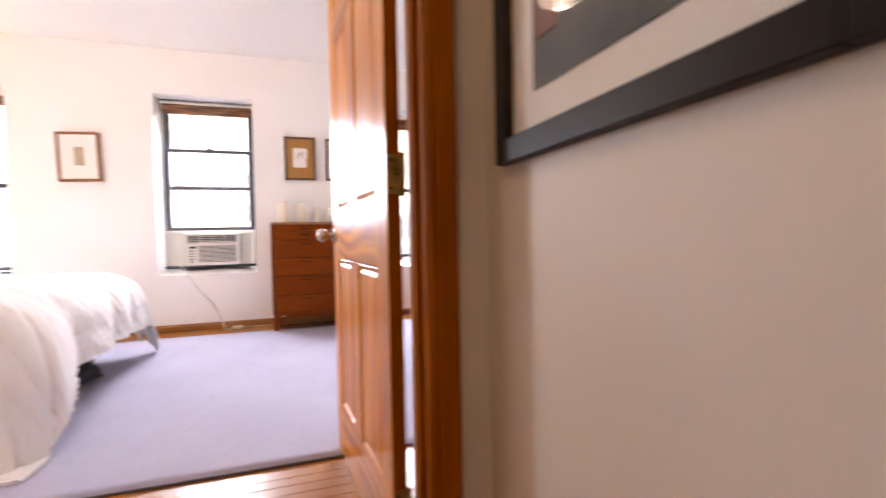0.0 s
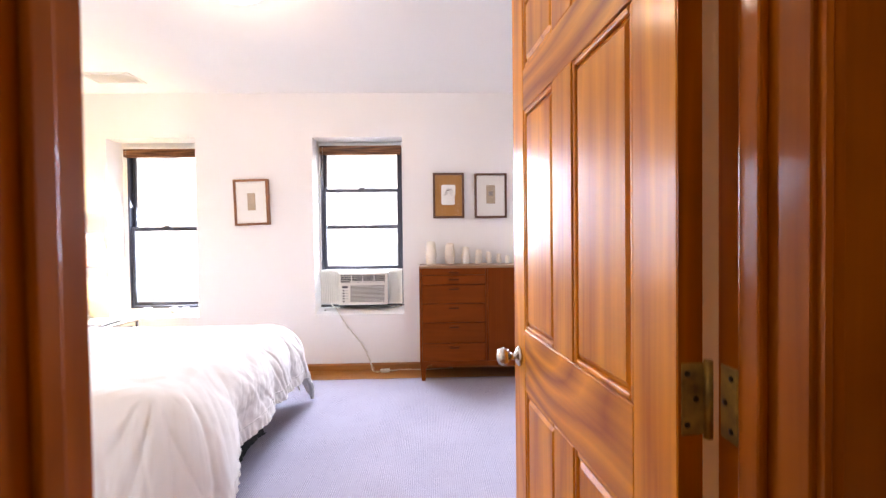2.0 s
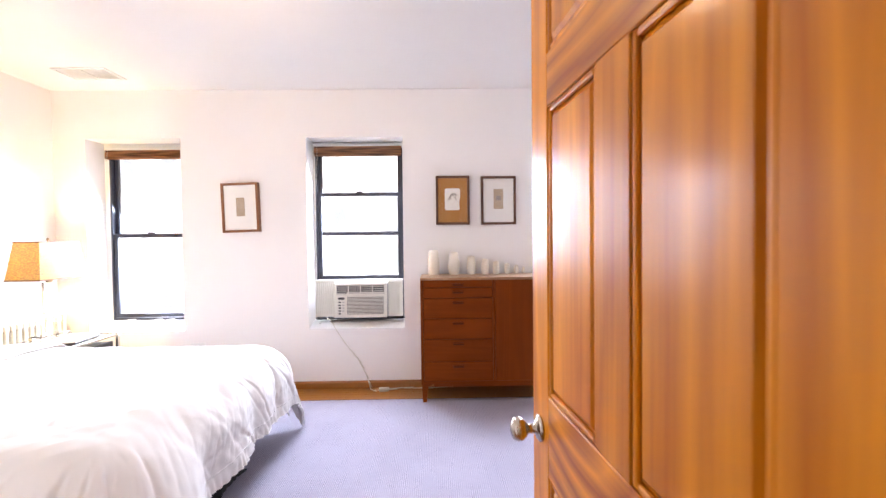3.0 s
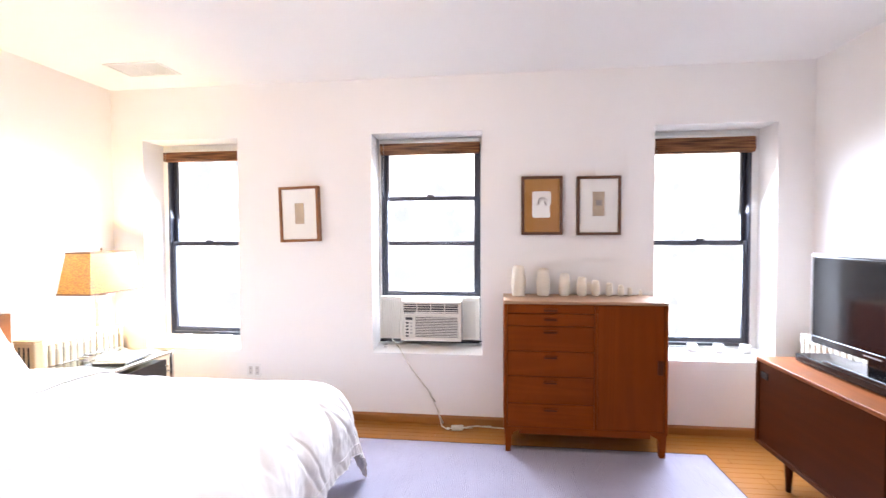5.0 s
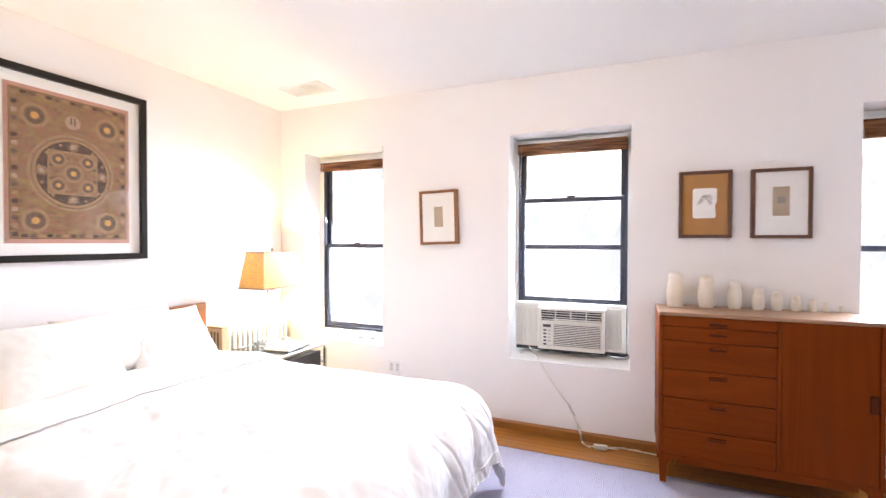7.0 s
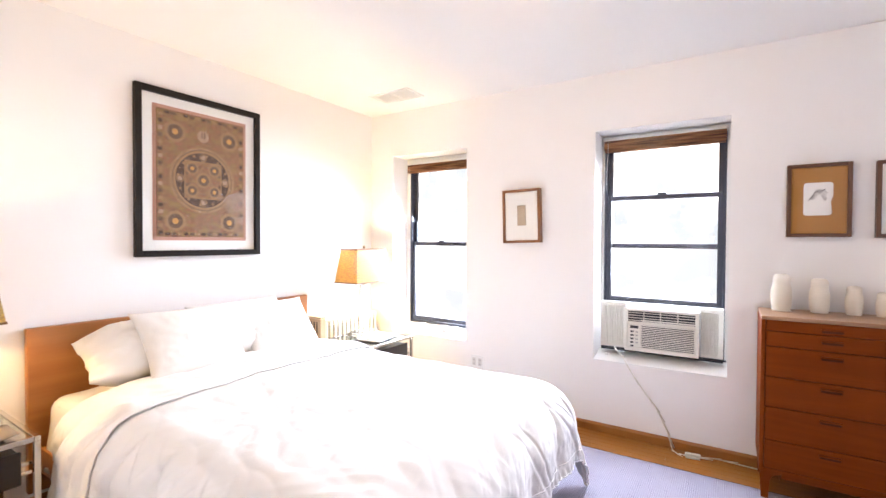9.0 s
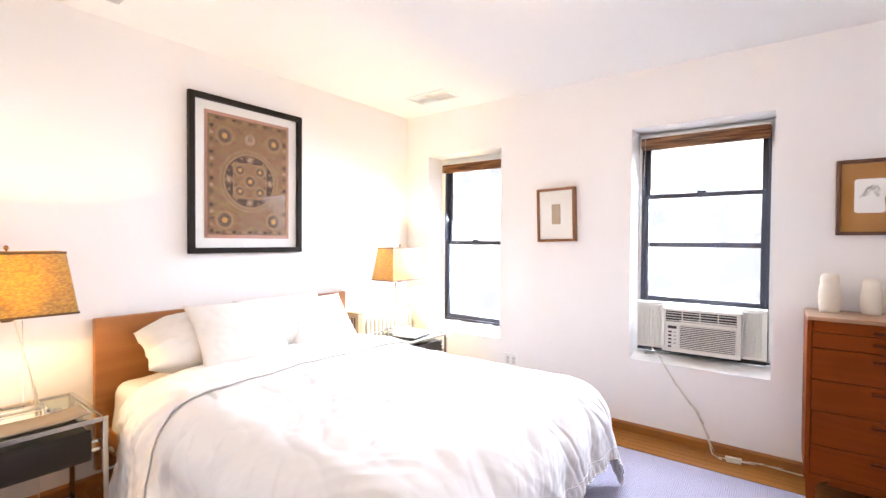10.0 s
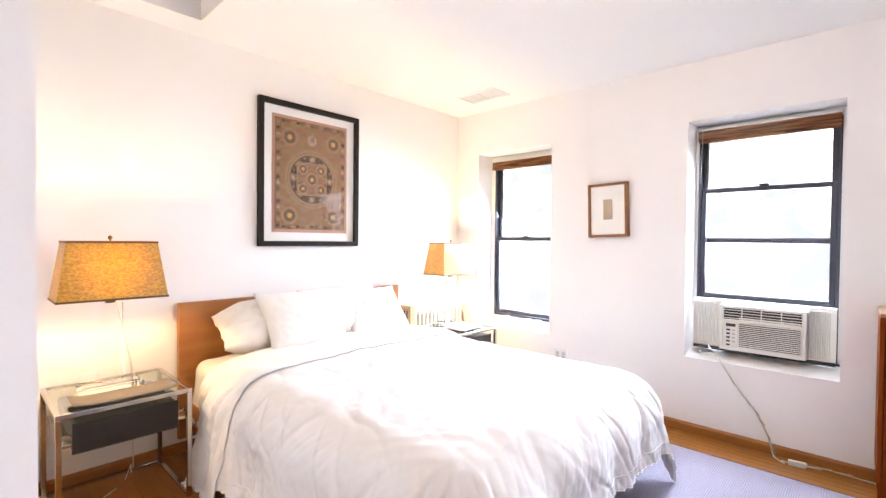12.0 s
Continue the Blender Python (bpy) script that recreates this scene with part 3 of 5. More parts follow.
def blind(x0, x1, top, drop):
    """Woven blind rolled up under the head of the opening, its lower folds hanging uneven."""
    t = thing("woven_blind", ((x0 + x1) / 2, YN + 0.19, top), "brown woven bamboo roll-up blind, raised under window head", "blind", "woven blinds")
    hw = (x1 - x0) / 2
    part("headrail", bx(-hw, hw, -0.02, 0.02, -0.018, 0.0, 0.004), "whiteplastic", t, "white headrail")
    n = int((drop - 0.038) / 0.0085)
    for k in range(n):
        zz = -0.019 - k * 0.0085
        part("slat", bx(-hw, hw, -0.024 - 0.004 * (k % 2) - 0.0006 * k, 0.016, zz - 0.0078, zz, 0.002), "woven", t)
    zz = -0.019 - n * 0.0085
    for k in range(2):
        part("bottom_fold", bx(-hw + 0.004, hw - 0.004, -0.038 + 0.005 * k, 0.018, zz - 0.009 - 0.0095 * k, zz - 0.0005 - 0.0095 * k, 0.003), "woven", t)
    part("pull_cord", tube(smooth_line([(-hw + 0.03, -0.031, -0.012), (-hw + 0.034, -0.047, zz), (-hw + 0.03, -0.045, zz - 0.13), (-hw + 0.027, -0.045, zz - 0.22)], 5), 0.0014, 6), "cord", t, "thin ivory pull cord")
    return t


for (a, b), (ml, mr), top, drop in zip(WINS, GAPS, HEADS, (0.104, 0.108, 0.134)):
    blind(a + ml + 0.004, b - mr - 0.004, top, drop)


# ---- doorway, jambs and casing ----
def casing(x_in, sgn, name):
    """Moulded upright on the hall side; sgn gives the way from the opening."""
    c = [(0, 0), (0, 0.010), (0.004, 0.014), (0.008, 0.010), (0.013, 0.017), (0.046, 0.022), (0.051, 0.024), (0.057, 0.020), (0.057, 0)]
    prof = [(x_in + sgn * u, YS - 0.14 - v) for u, v in c]
    return structure(name, extrude_profile(prof, "z", 0, DH + 0.075), "casing", "glossy stained pine door casing", "trim")


casing(DR + 0.006, 1, "trim")
casing(DL - 0.006, -1, "trim")
structure("trim", extrude_profile([(YS - 0.14, DH), (YS - 0.152, DH), (YS - 0.162, DH + 0.02), (YS - 0.166, DH + 0.068), (YS - 0.14, DH + 0.075)], "x", DL - 0.006, DR + 0.006), "casing", "glossy stained pine head casing", "trim")
for x_in, sg in ((DR + 0.006, 1), (DL - 0.006, -1)):
    a, b = sorted((x_in, x_in + sg * 0.07))
    structure("trim", bx(a, b, YS, YS + 0.018, 0, DH + 0.07, 0.004), "casing", "stained pine casing on the bedroom side", "trim")
jr = thing("door_frame", (0, 0, 0), "stained pine door jambs with stops, strike plate and hinges", "door frame")
jr["kind"] = "structure"
for nm, x0, x1 in (("jamb", DR, DR + 0.02), ("jamb", DL - 0.02, DL)):
    part(nm, bx(x0, x1, YS - 0.14, YS, 0, DH, 0.002), "casing", jr)
part("head_jamb", bx(DL - 0.02, DR + 0.02, YS - 0.14, YS, DH, DH + 0.02), "casing", jr)
for x0, x1 in ((DR - 0.012, DR), (DL, DL + 0.012)):
    part("door_stop", bx(x0, x1, YS - 0.085, YS - 0.048, 0, DH, 0.004, 2), "casing", jr)
part("strike_plate", bx(DL - 0.001, DL + 0.002, YS - 0.018, YS + 0.006, 0.842, 0.898, 0.001), "nickel", jr, "satin nickel strike plate")
part("threshold", bx(DL - 0.02, DR + 0.02, YS - 0.14, YS + 0.01, -0.011, 0.008, 0.004), "oak", jr)


# ---- panelled pine door, standing open ----
def door():
    L, T, H = 0.835, 0.036, 2.015
    ang = math.degrees(math.atan2(2.147 - 1.272, 0.271 - 0.333))
    d = thing("door_1", Matrix.Translation((0.333, 1.274, 0.008)) @ pose(0, 0, 0, 0, 0, ang), "open varnished knotty pine six-panel door", "door")
    d["kind"] = "structure"
    st, mu = 0.113, 0.113
    pw = (L - 2 * st - mu) / 2
    z = [0.0, 0.20, 0.775, 0.955, 1.592, 1.708, 1.905, H]
    for x in (0, L - st):
        part("stile", bx(x, x + st, -T, 0, 0, H, 0.002), "pine", d)
    for a, b in ((z[1], z[2]), (z[3], z[4]), (z[5], z[6])):
        part("mullion", bx(st + pw, st + pw + mu, -T, 0, a, b, 0.002), "pine", d)
    for a, b in ((z[0], z[1]), (z[2], z[3]), (z[4], z[5]), (z[6], z[7])):
        part("rail", bx(st, L - st, -T, 0, a, b, 0.002), "pine_h", d)
    for a, b in ((z[1], z[2]), (z[3], z[4]), (z[5], z[6])):
        for x0 in (st, st + pw + mu):
            x1 = x0 + pw
            p = part("panel", bx(x0 - 0.004, x1 + 0.004, -T / 2 - 0.006, -T / 2 + 0.006, a - 0.004, b + 0.004), "pine", d)
            # raised field with sloping margins, both faces
            for s in (1, -1):
                bm = bmesh.new()
                m1, m2 = 0.014, 0.028
                y1, y2 = -T / 2 + s * 0.006, -T / 2 + s * 0.015
                lo = [bm.verts.new(v) for v in ((x0 + m1, y1, a + m1), (x1 - m1, y1, a + m1), (x1 - m1, y1, b - m1), (x0 + m1, y1, b - m1))]
                hi = [bm.verts.new(v) for v in ((x0 + m2, y2, a + m2), (x1 - m2, y2, a + m2), (x1 - m2, y2, b - m2), (x0 + m2, y2, b - m2))]
                for k in range(4):
                    bm.faces.new((lo[k], lo[(k + 1) % 4], hi[(k + 1) % 4], hi[k]))
                bm.faces.new(hi)
                bm.faces.new(list(reversed(lo)))
                part("raised_field", bm, "pine", p)
                bm = bmesh.new()
                for u0, u1, v0, v1 in ((x0, x0 + 0.014, a, b), (x1 - 0.014, x1, a, b), (x0 + 0.014, x1 - 0.014, a, a + 0.014), (x0 + 0.014, x1 - 0.014, b - 0.014, b)):
                    c0, c1 = sorted((-T / 2 + s * 0.006, -T / 2 + s * 0.0155))
                    box(bm, u0, u1, c0, c1, v0, v1, 0.0045, 2)
                part("moulding", bm, "pine", p)
    part("hinge_edge", bx(-0.0016, 0.0, -T + 0.001, -0.001, 0.002, H - 0.002), "casing", d, "hinge edge strip, darker than the door faces")
    kz = 0.864
    for s, y in ((1, 0.0), (-1, -T)):
        k = part("door_knob", lathe([(0.030, 0), (0.031, 0.004), (0.024, 0.010), (0.011, 0.014), (0.010, 0.030), (0.018, 0.036), (0.026, 0.046), (0.027, 0.056), (0.022, 0.066), (0.010, 0.071), (0.001, 0.072)], 28), "nickel", d, "satin nickel round knob")
        k.matrix_local = Matrix.Translation((L - 0.058, y, kz)) @ pose(0, 0, 0, -90 * s)
    part("latch_plate", bx(L - 0.001, L + 0.0015, -T / 2 - 0.012, -T / 2 + 0.012, kz - 0.03, kz + 0.03), "nickel", d)
    for hz in (0.19, 1.005, 1.80):
        h = part("hinge", bx(-0.0035, -0.0015, -T - 0.003, -0.004, hz - 0.048, hz + 0.048, 0.001), "brass", d, "dull brass butt hinge")
        part("hinge_pin", tube([(-0.006, -T - 0.004, hz - 0.052), (-0.006, -T - 0.004, hz + 0.052)], 0.006, 10), "brass", h)
        for dz in (-0.034, 0.0, 0.034):
            b = lathe([(0.0042, 0), (0.0042, 0.0012), (0.001, 0.0016)], 10)
            bmesh.ops.rotate(b, verts=b.verts, matrix=Matrix.Rotation(radians(-90), 3, "Y"))
            bmesh.ops.translate(b, verts=b.verts, vec=(-0.0034, -0.018 + 0.006 * (1 if dz else -1), hz + dz))
            part("screw", b, "brassdark", h)
    return d


door()
for hz in (0.198, 1.013, 1.808):
    h = part("hinge_leaf", bx(DR - 0.0025, DR + 0.0005, YS - 0.034, YS - 0.002, hz - 0.048, hz + 0.048, 0.001), "brass", jr, "dull brass hinge leaf")
    for dz in (-0.034, 0.0, 0.034):
        b = lathe([(0.0042, 0), (0.0042, 0.0012), (0.001, 0.0016)], 10)
        bmesh.ops.rotate(b, verts=b.verts, matrix=Matrix.Rotation(radians(-90), 3, "Y"))
        bmesh.ops.translate(b, verts=b.verts, vec=(DR - 0.0025, YS - 0.018 + 0.006 * (-1 if dz else 1), hz + dz))
        part("screw", b, "brassdark", h)


# ---- bed ----
BX0, BX1, BY0, BY1, BZ = -3.16, -1.02, 2.42, 4.08, 0.60


def fold(s, k, ph):
    """Uneven folds along a hanging hem: s metres along it."""
    return 0.55 * math.sin(k * s + ph) + 0.3 * math.sin(2.3 * k * s + 1.7 * ph) + 0.6 * noise.noise((s * 3.1, ph, 0.3))


def pinch(n):
    """A narrow crease where the noise value passes through nought."""
    return max(0.0, 1 - abs(n) / 0.2) ** 1.4


def sheet(x0, x1, y0, y1, top, hang_s, hang_n, hang_e, amp, seed, nx=150, ny=150, crown=0.03, R=0.075, rough=1.0, rims=None):
    """Cloth lying on a bed and hanging over its sides and foot, with folds; open at the head. R: how softly it turns down."""
    bm = bmesh.new()
    us = [x0 + (x1 + hang_e - x0) * i / nx for i in range(nx + 1)]
    vs = [y0 - hang_s + (y1 - y0 + hang_s + hang_n) * j / ny for j in range(ny + 1)]
    grid = []
    for u in us:
        row = []
        for v in vs:
            ox = max(0.0, u - (x1 - R)) if hang_e > 0 else 0.0
            oy = (v - (y1 - R)) if v > y1 - R else (min(0.0, v - (y0 + R)))
            d = math.hypot(ox, oy)
            px, py = (min(u, x1 - R) if hang_e > 0 else u), min(max(v, y0 + R), y1 - R)
            cyn = (py - (y0 + y1) / 2) / ((y1 - y0) / 2)
            z = top + crown * (1 - cyn * cyn)
            z += rough * (0.014 * noise.noise((u * 2.2, v * 2.2, seed)) + 0.008 * noise.noise((u * 6, v * 5, seed + 3)) + 0.009 * abs(noise.noise((u * 3 + v * 6, v * 2 - u * 4, seed + 9))) - 0.005 * abs(noise.noise((u * 9 - v * 4, v * 9, seed + 5))))
            if rims is not None:
                z -= 0.0025 * pinch(noise.noise((u * 1.6 + v * 4.2, v * 1.3 - u * 2.4, seed + 11)))
            lip = 0.0 if hang_e > 0 else 0.005 * max(0.0, 1 - (x1 - u) / 0.03)
            z -= lip
            if d > 0:
                ax, ay = ox / d, oy / d
                arc = R * 1.5708
                if d < arc:
                    out, down = R * math.sin(d / R), R * (1 - math.cos(d / R))
                else:
                    out, down = R + 0.10 * (d - arc), R + 0.985 * (d - arc)
                hang = max(0.0, d - 0.25 * arc)
                s = (py if abs(ax) > abs(ay) else px) + 0.45 * math.atan2(ay, ax)
                wob = s + 0.07 * noise.noise((d * 3, s * 2, seed))
                grow = min(1.0, hang / 0.30)
                calm = 1.0 - 1.5 * abs(ax * ay)
                body = 0.35 * fold(wob, 11, seed) + 0.9 * noise.noise((s * 3.4, d * 3.0, seed + 1))
                out += amp * grow * calm * body
                for k, (fs, fd, tilt, deep) in enumerate(((4.5, 1.0, 0.35, 0.62), (8.0, 1.8, -0.5, 0.24), (14.0, 3.0, 0.6, 0.07))):
                    out -= amp * deep * min(1.0, hang / 0.12) * (1 - 0.4 * abs(ax * ay)) * pinch(noise.noise(((wob + tilt * d) * fs, d * fd, seed + 4 + k)))
                reach = (hang_e if abs(ax) > abs(ay) else (hang_n if ay > 0 else hang_s)) + R
                near_hem = max(0.0, 1 - abs(reach - d) / 0.06)
                out += rough * near_hem * (0.007 * noise.noise((s * 34, d * 9, seed)) + 0.004 * math.sin(s * 150 + 9 * noise.noise((s * 5, 0, seed))))
                out += rough * 0.004 * noise.noise((u * 24, v * 24, seed)) * grow + 0.25 * max(0.0, d - arc) * (1 - calm)
                down += (0.010 * fold(s, 9, seed + 2) + 0.03 * noise.noise((s * 1.7, 3.0, seed))) * grow * calm
                if hang_e > 0 and rims is not None:
                    w = max(0.0, 1 - (py - y0 - R) / 0.28) * max(0.0, 1 - (x1 - R - px) / 0.28)
                    down += 0.13 * w * grow * grow * min(1.0, d / (R + 0.2))
                    out += 0.07 * w * grow * grow
                out -= lip
                px, py, z = px + ax * out, py + ay * out, z - down
                if z < 0.022:
                    px, py, z = px + ax * (0.022 - z) * 0.25, py + ay * (0.022 - z) * 0.25, 0.022 + 0.004 * noise.noise((u * 9, v * 9, 1))
            row.append(bm.verts.new((px, py, z)))
        grid.append(row)
    for a, b in zip(grid, grid[1:]):
        for k in range(ny):
            f = bm.faces.new((a[k], b[k], b[k + 1], a[k + 1]))
            f.smooth = True
    if rims is not None:
        rims.append([tuple(r[0].co) for r in grid] + [tuple(v.co) for v in grid[-1]] + [tuple(r[-1].co) for r in reversed(grid)])
        k = 9
        rims.append([tuple(r[k].co) for r in grid[:-k]] + [tuple(v.co) for v in grid[-1 - k][k:-k]] + [tuple(r[-1 - k].co) for r in reversed(grid[:-k])])
    return bm


def thick(ob, t):
    md = ob.modifiers.new("thickness", "SOLIDIFY")
    md.thickness, md.offset = t, -1
    return ob


bed = thing("bed", (-2.1, 3.25, 0), "low wooden bed with tall cherry headboard", "bed")
O = Vector((-2.1, 3.25, 0))


def local(bm, o):
    bmesh.ops.translate(bm, verts=bm.verts, vec=-Vector(o))
    return bm


part("headboard", local(bx(XW + 0.012, XW + 0.052, 2.355, 4.145, 0.10, 0.945, 0.004), O), "headwood", bed, "smooth cherry veneer headboard")
part("box_base", local(bx(BX0, BX1 - 0.05, BY0 + 0.04, BY1 - 0.04, 0.17, 0.34, 0.03, 2), O), "linen", bed)
part("mattress", local(bx(BX0 - 0.03, BX1 - 0.03, BY0 + 0.015, BY1 - 0.015, 0.342, BZ - 0.02, 0.05, 3), O), "linen", bed)
for lx in (BX0 + 0.15, BX1 - 0.25):
    for ly in (BY0 + 0.15, BY1 - 0.15):
        part("leg", local(bx(lx - 0.03, lx + 0.03, ly - 0.03, ly + 0.03, 0.0, 0.172, 0.006), O), "black", bed)
part("side_rail", local(bx(BX0 - 0.05, BX0 + 0.9, BY0 - 0.02, BY0 + 0.015, 0.20, 0.33, 0.004), O), "headwood", bed)
sk = part("fitted_sheet", sheet(BX0, BX1 - 0.04, BY0 + 0.01, BY1 - 0.01, BZ - 0.018, 0.34, 0.34, 0.30, 0.006, 2.0, 80, 80, 0.006, 0.06), "linen")
thick(sk, 0.004)
tagged(sk, "white cotton bottom sheet tucked over the mattress", "sheet")
rims = []
dv = thing("duvet", (0, 0, 0), "rumpled white cotton duvet hanging over the bed", "duvet")
thick(part("cover", sheet(-2.62, -0.895, 2.315, 4.165, BZ + 0.010, 0.40, 0.29, 0.29, 0.034, 5.0, 300, 420, 0.062, 0.25, 1.0, rims), "linen", dv), 0.016)
part("stitching", tube(rims[1], 0.003, 5), "linen", dv, "raised seam inside the flange")
part("hem", tube(rims[0], 0.0035, 5), "linen", dv, "stitched flange along the edge")
cf = part("turned_down_sheet", sheet(-2.83, -2.40, 2.303, 4.177, BZ + 0.025, 0.56, 0.33, 0.0, 0.030, 5.0, 80, 330, 0.062, 0.25, 1.5), "linen")
thick(cf, 0.008)
tagged(cf, "white sheet folded back over the duvet", "sheet")


def pillow(m, w, h, d, seed, label, cuff=False):
    """A stuffed pillow in its local xz plane, with pinched corners and creases."""
    n = 34
    bm = bmesh.new()
    sides = []
    for s in (1, -1):
        g = []
        for i in range(n + 1):
            row = []
            for j in range(n + 1):
                u, v = 2 * i / n - 1, 2 * j / n - 1
                puff = max(0.0, (1 - abs(u) ** 2.6)) ** 0.55 * max(0.0, (1 - abs(v) ** 2.6)) ** 0.55
                ruffle, tall = 0.0, 1.0
                if cuff and u < 0:
                    mouth = min(1.0, max(0.0, -u - 0.45) / 0.55)
                    puff = max(0.0, (1 - abs(u) ** 4.0)) ** 0.55 * max(0.0, (1 - abs(v) ** 2.6)) ** 0.55
                    tall = 1 - 0.38 * mouth
                    ruffle = mouth * (0.010 * math.sin(v * 9 + seed) + 0.012 * noise.noise((v * 6, u * 2, seed)))
                pinch = 1 - 0.085 * (1 - u * u) * abs(v) ** 3
                pinch2 = 1 - 0.085 * (1 - v * v) * abs(u) ** 3
                crease = 0.009 * noise.noise((u * 2.2 + seed, v * 2.2, seed)) + 0.002 * noise.noise((u * 7, v * 7 + seed, 2)) - 0.008 * abs(noise.noise((u * 5 + v * 2, v * 4 - u * 2, seed + 6)))
                edge = 0.0 if (i in (0, n) or j in (0, n)) else 1.0
                row.append(bm.verts.new((u * w / 2 * pinch2, s * (d / 2 * puff + edge * (0.004 + crease * (0.3 + puff) * (2.2 if cuff else 1.0))) + ruffle, v * h / 2 * pinch * tall)))
            g.append(row)
        for i in range(n):
            for j in range(n):
                f = bm.faces.new((g[i][j], g[i + 1][j], g[i + 1][j + 1], g[i][j + 1]))
                f.smooth = True
        sides.append(g)
    bmesh.ops.remove_doubles(bm, verts=bm.verts, dist=0.0006)
    ob = part("pillow", bm, "pillow")
    ob.matrix_world = m
    return tagged(ob, label, "pillow", "pillows on the bed")


# pillows stand along y: local x runs along the headboard
def pil(x, y, z, lean, twist, w, h, d, seed, label, spin=0, cuff=False):
    pillow(Matrix.Translation((x, y, z)) @ pose(0, 0, 0, 0, 0, 90 + twist) @ pose(0, 0, 0, lean, 0, 0) @ pose(0, 0, 0, 0, spin, 0), w, h, d, seed, label, cuff)


pil(-3.02, 2.83, 0.785, -42, 0, 0.66, 0.40, 0.24, 1.3, "plump white sleeping pillow, open case end, against the headboard", -4, True)
pil(-3.0, 3.42, 0.80, -34, 0, 0.68, 0.43, 0.26, 4.1, "plump white sleeping pillow behind a square cushion")
pil(-2.885, 3.01, 0.815, -37, 2, 0.58, 0.44, 0.13, 2.2, "soft square white pillow leaning on another", 1)
pil(-2.90, 3.615, 0.805, -38, -2, 0.55, 0.42, 0.13, 6.7, "soft square white pillow leaning on another", 0)


# ---- bedside tables and lamps ----
def nightstand(x0, x1, y0, y1, h, label):
    t = thing("nightstand", ((x0 + x1) / 2, (y0 + y1) / 2, 0), label, "nightstand", "bedside tables")
    a, b = (x1 - x0) / 2, (y1 - y0) / 2
    s = 0.022
    for sx in (-1, 1):
        for sy in (-1, 1):
            cx, cy = sx * (a - s / 2), sy * (b - s / 2)
            part("leg", bx(cx - s / 2, cx + s / 2, cy - s / 2, cy + s / 2, 0, h - s, 0.0015), "chrome", t)
    for z0 in (h - s, 0.0):
        if z0 == 0.0:
            part("top_frame", bm, "chrome", t, "polished steel frame")
        bm = bmesh.new()
        w = s if z0 else 0.014
        for sy in (-1, 1):
            box(bm, -a + (0 if z0 else s), a - (0 if z0 else s), sy * (b - s / 2) - s / 2, sy * (b - s / 2) + s / 2, z0, z0 + w, 0.0015)
        for sx in (-1, 1):
            if z0 or sx < 0:
                box(bm, sx * (a - s / 2) - s / 2, sx * (a - s / 2) + s / 2, -b + s, b - s, z0, z0 + w, 0.0015)
    part("base_frame", bm, "chrome", t)
    part("glass_top", bx(-a + s, a - s, -b + s, b - s, h - 0.012, h - 0.002), "tableglass", t, "clear glass top")
    z1 = h - 0.115
    part("drawer", bx(-a + 0.05, a - 0.028, -b + 0.065, b - 0.065, z1 - 0.075, z1 + 0.055, 0.003), "wenge", t, "dark wenge drawer")
    part("drawer_front", bx(a - 0.028, a - 0.016, -b + 0.06, b - 0.06, z1 - 0.08, z1 + 0.06, 0.002), "wenge", t)
    for sy in (-1, 1):
        part("rail", bx(-a + s, a - s, sy * (b - 0.045) - 0.02, sy * (b - 0.045) + 0.02, z1 - 0.045, z1 - 0.03, 0.002), "chrome", t)
        part("drawer_pin", bx(a - 0.05, a - 0.035, min(sy * (b - 0.065), sy * (b - 0.02)), max(sy * (b - 0.065), sy * (b - 0.02)), z1 - 0.01, z1 + 0.004, 0.001), "chrome", t)
    return t


NS1 = nightstand(-3.235, -2.70, 1.715, 2.262, 0.566, "steel and glass nightstand with dark wenge drawer")
NS2 = nightstand(-3.12, -2.59, 4.235, 4.785, 0.566, "steel and glass nightstand in front of the radiator")


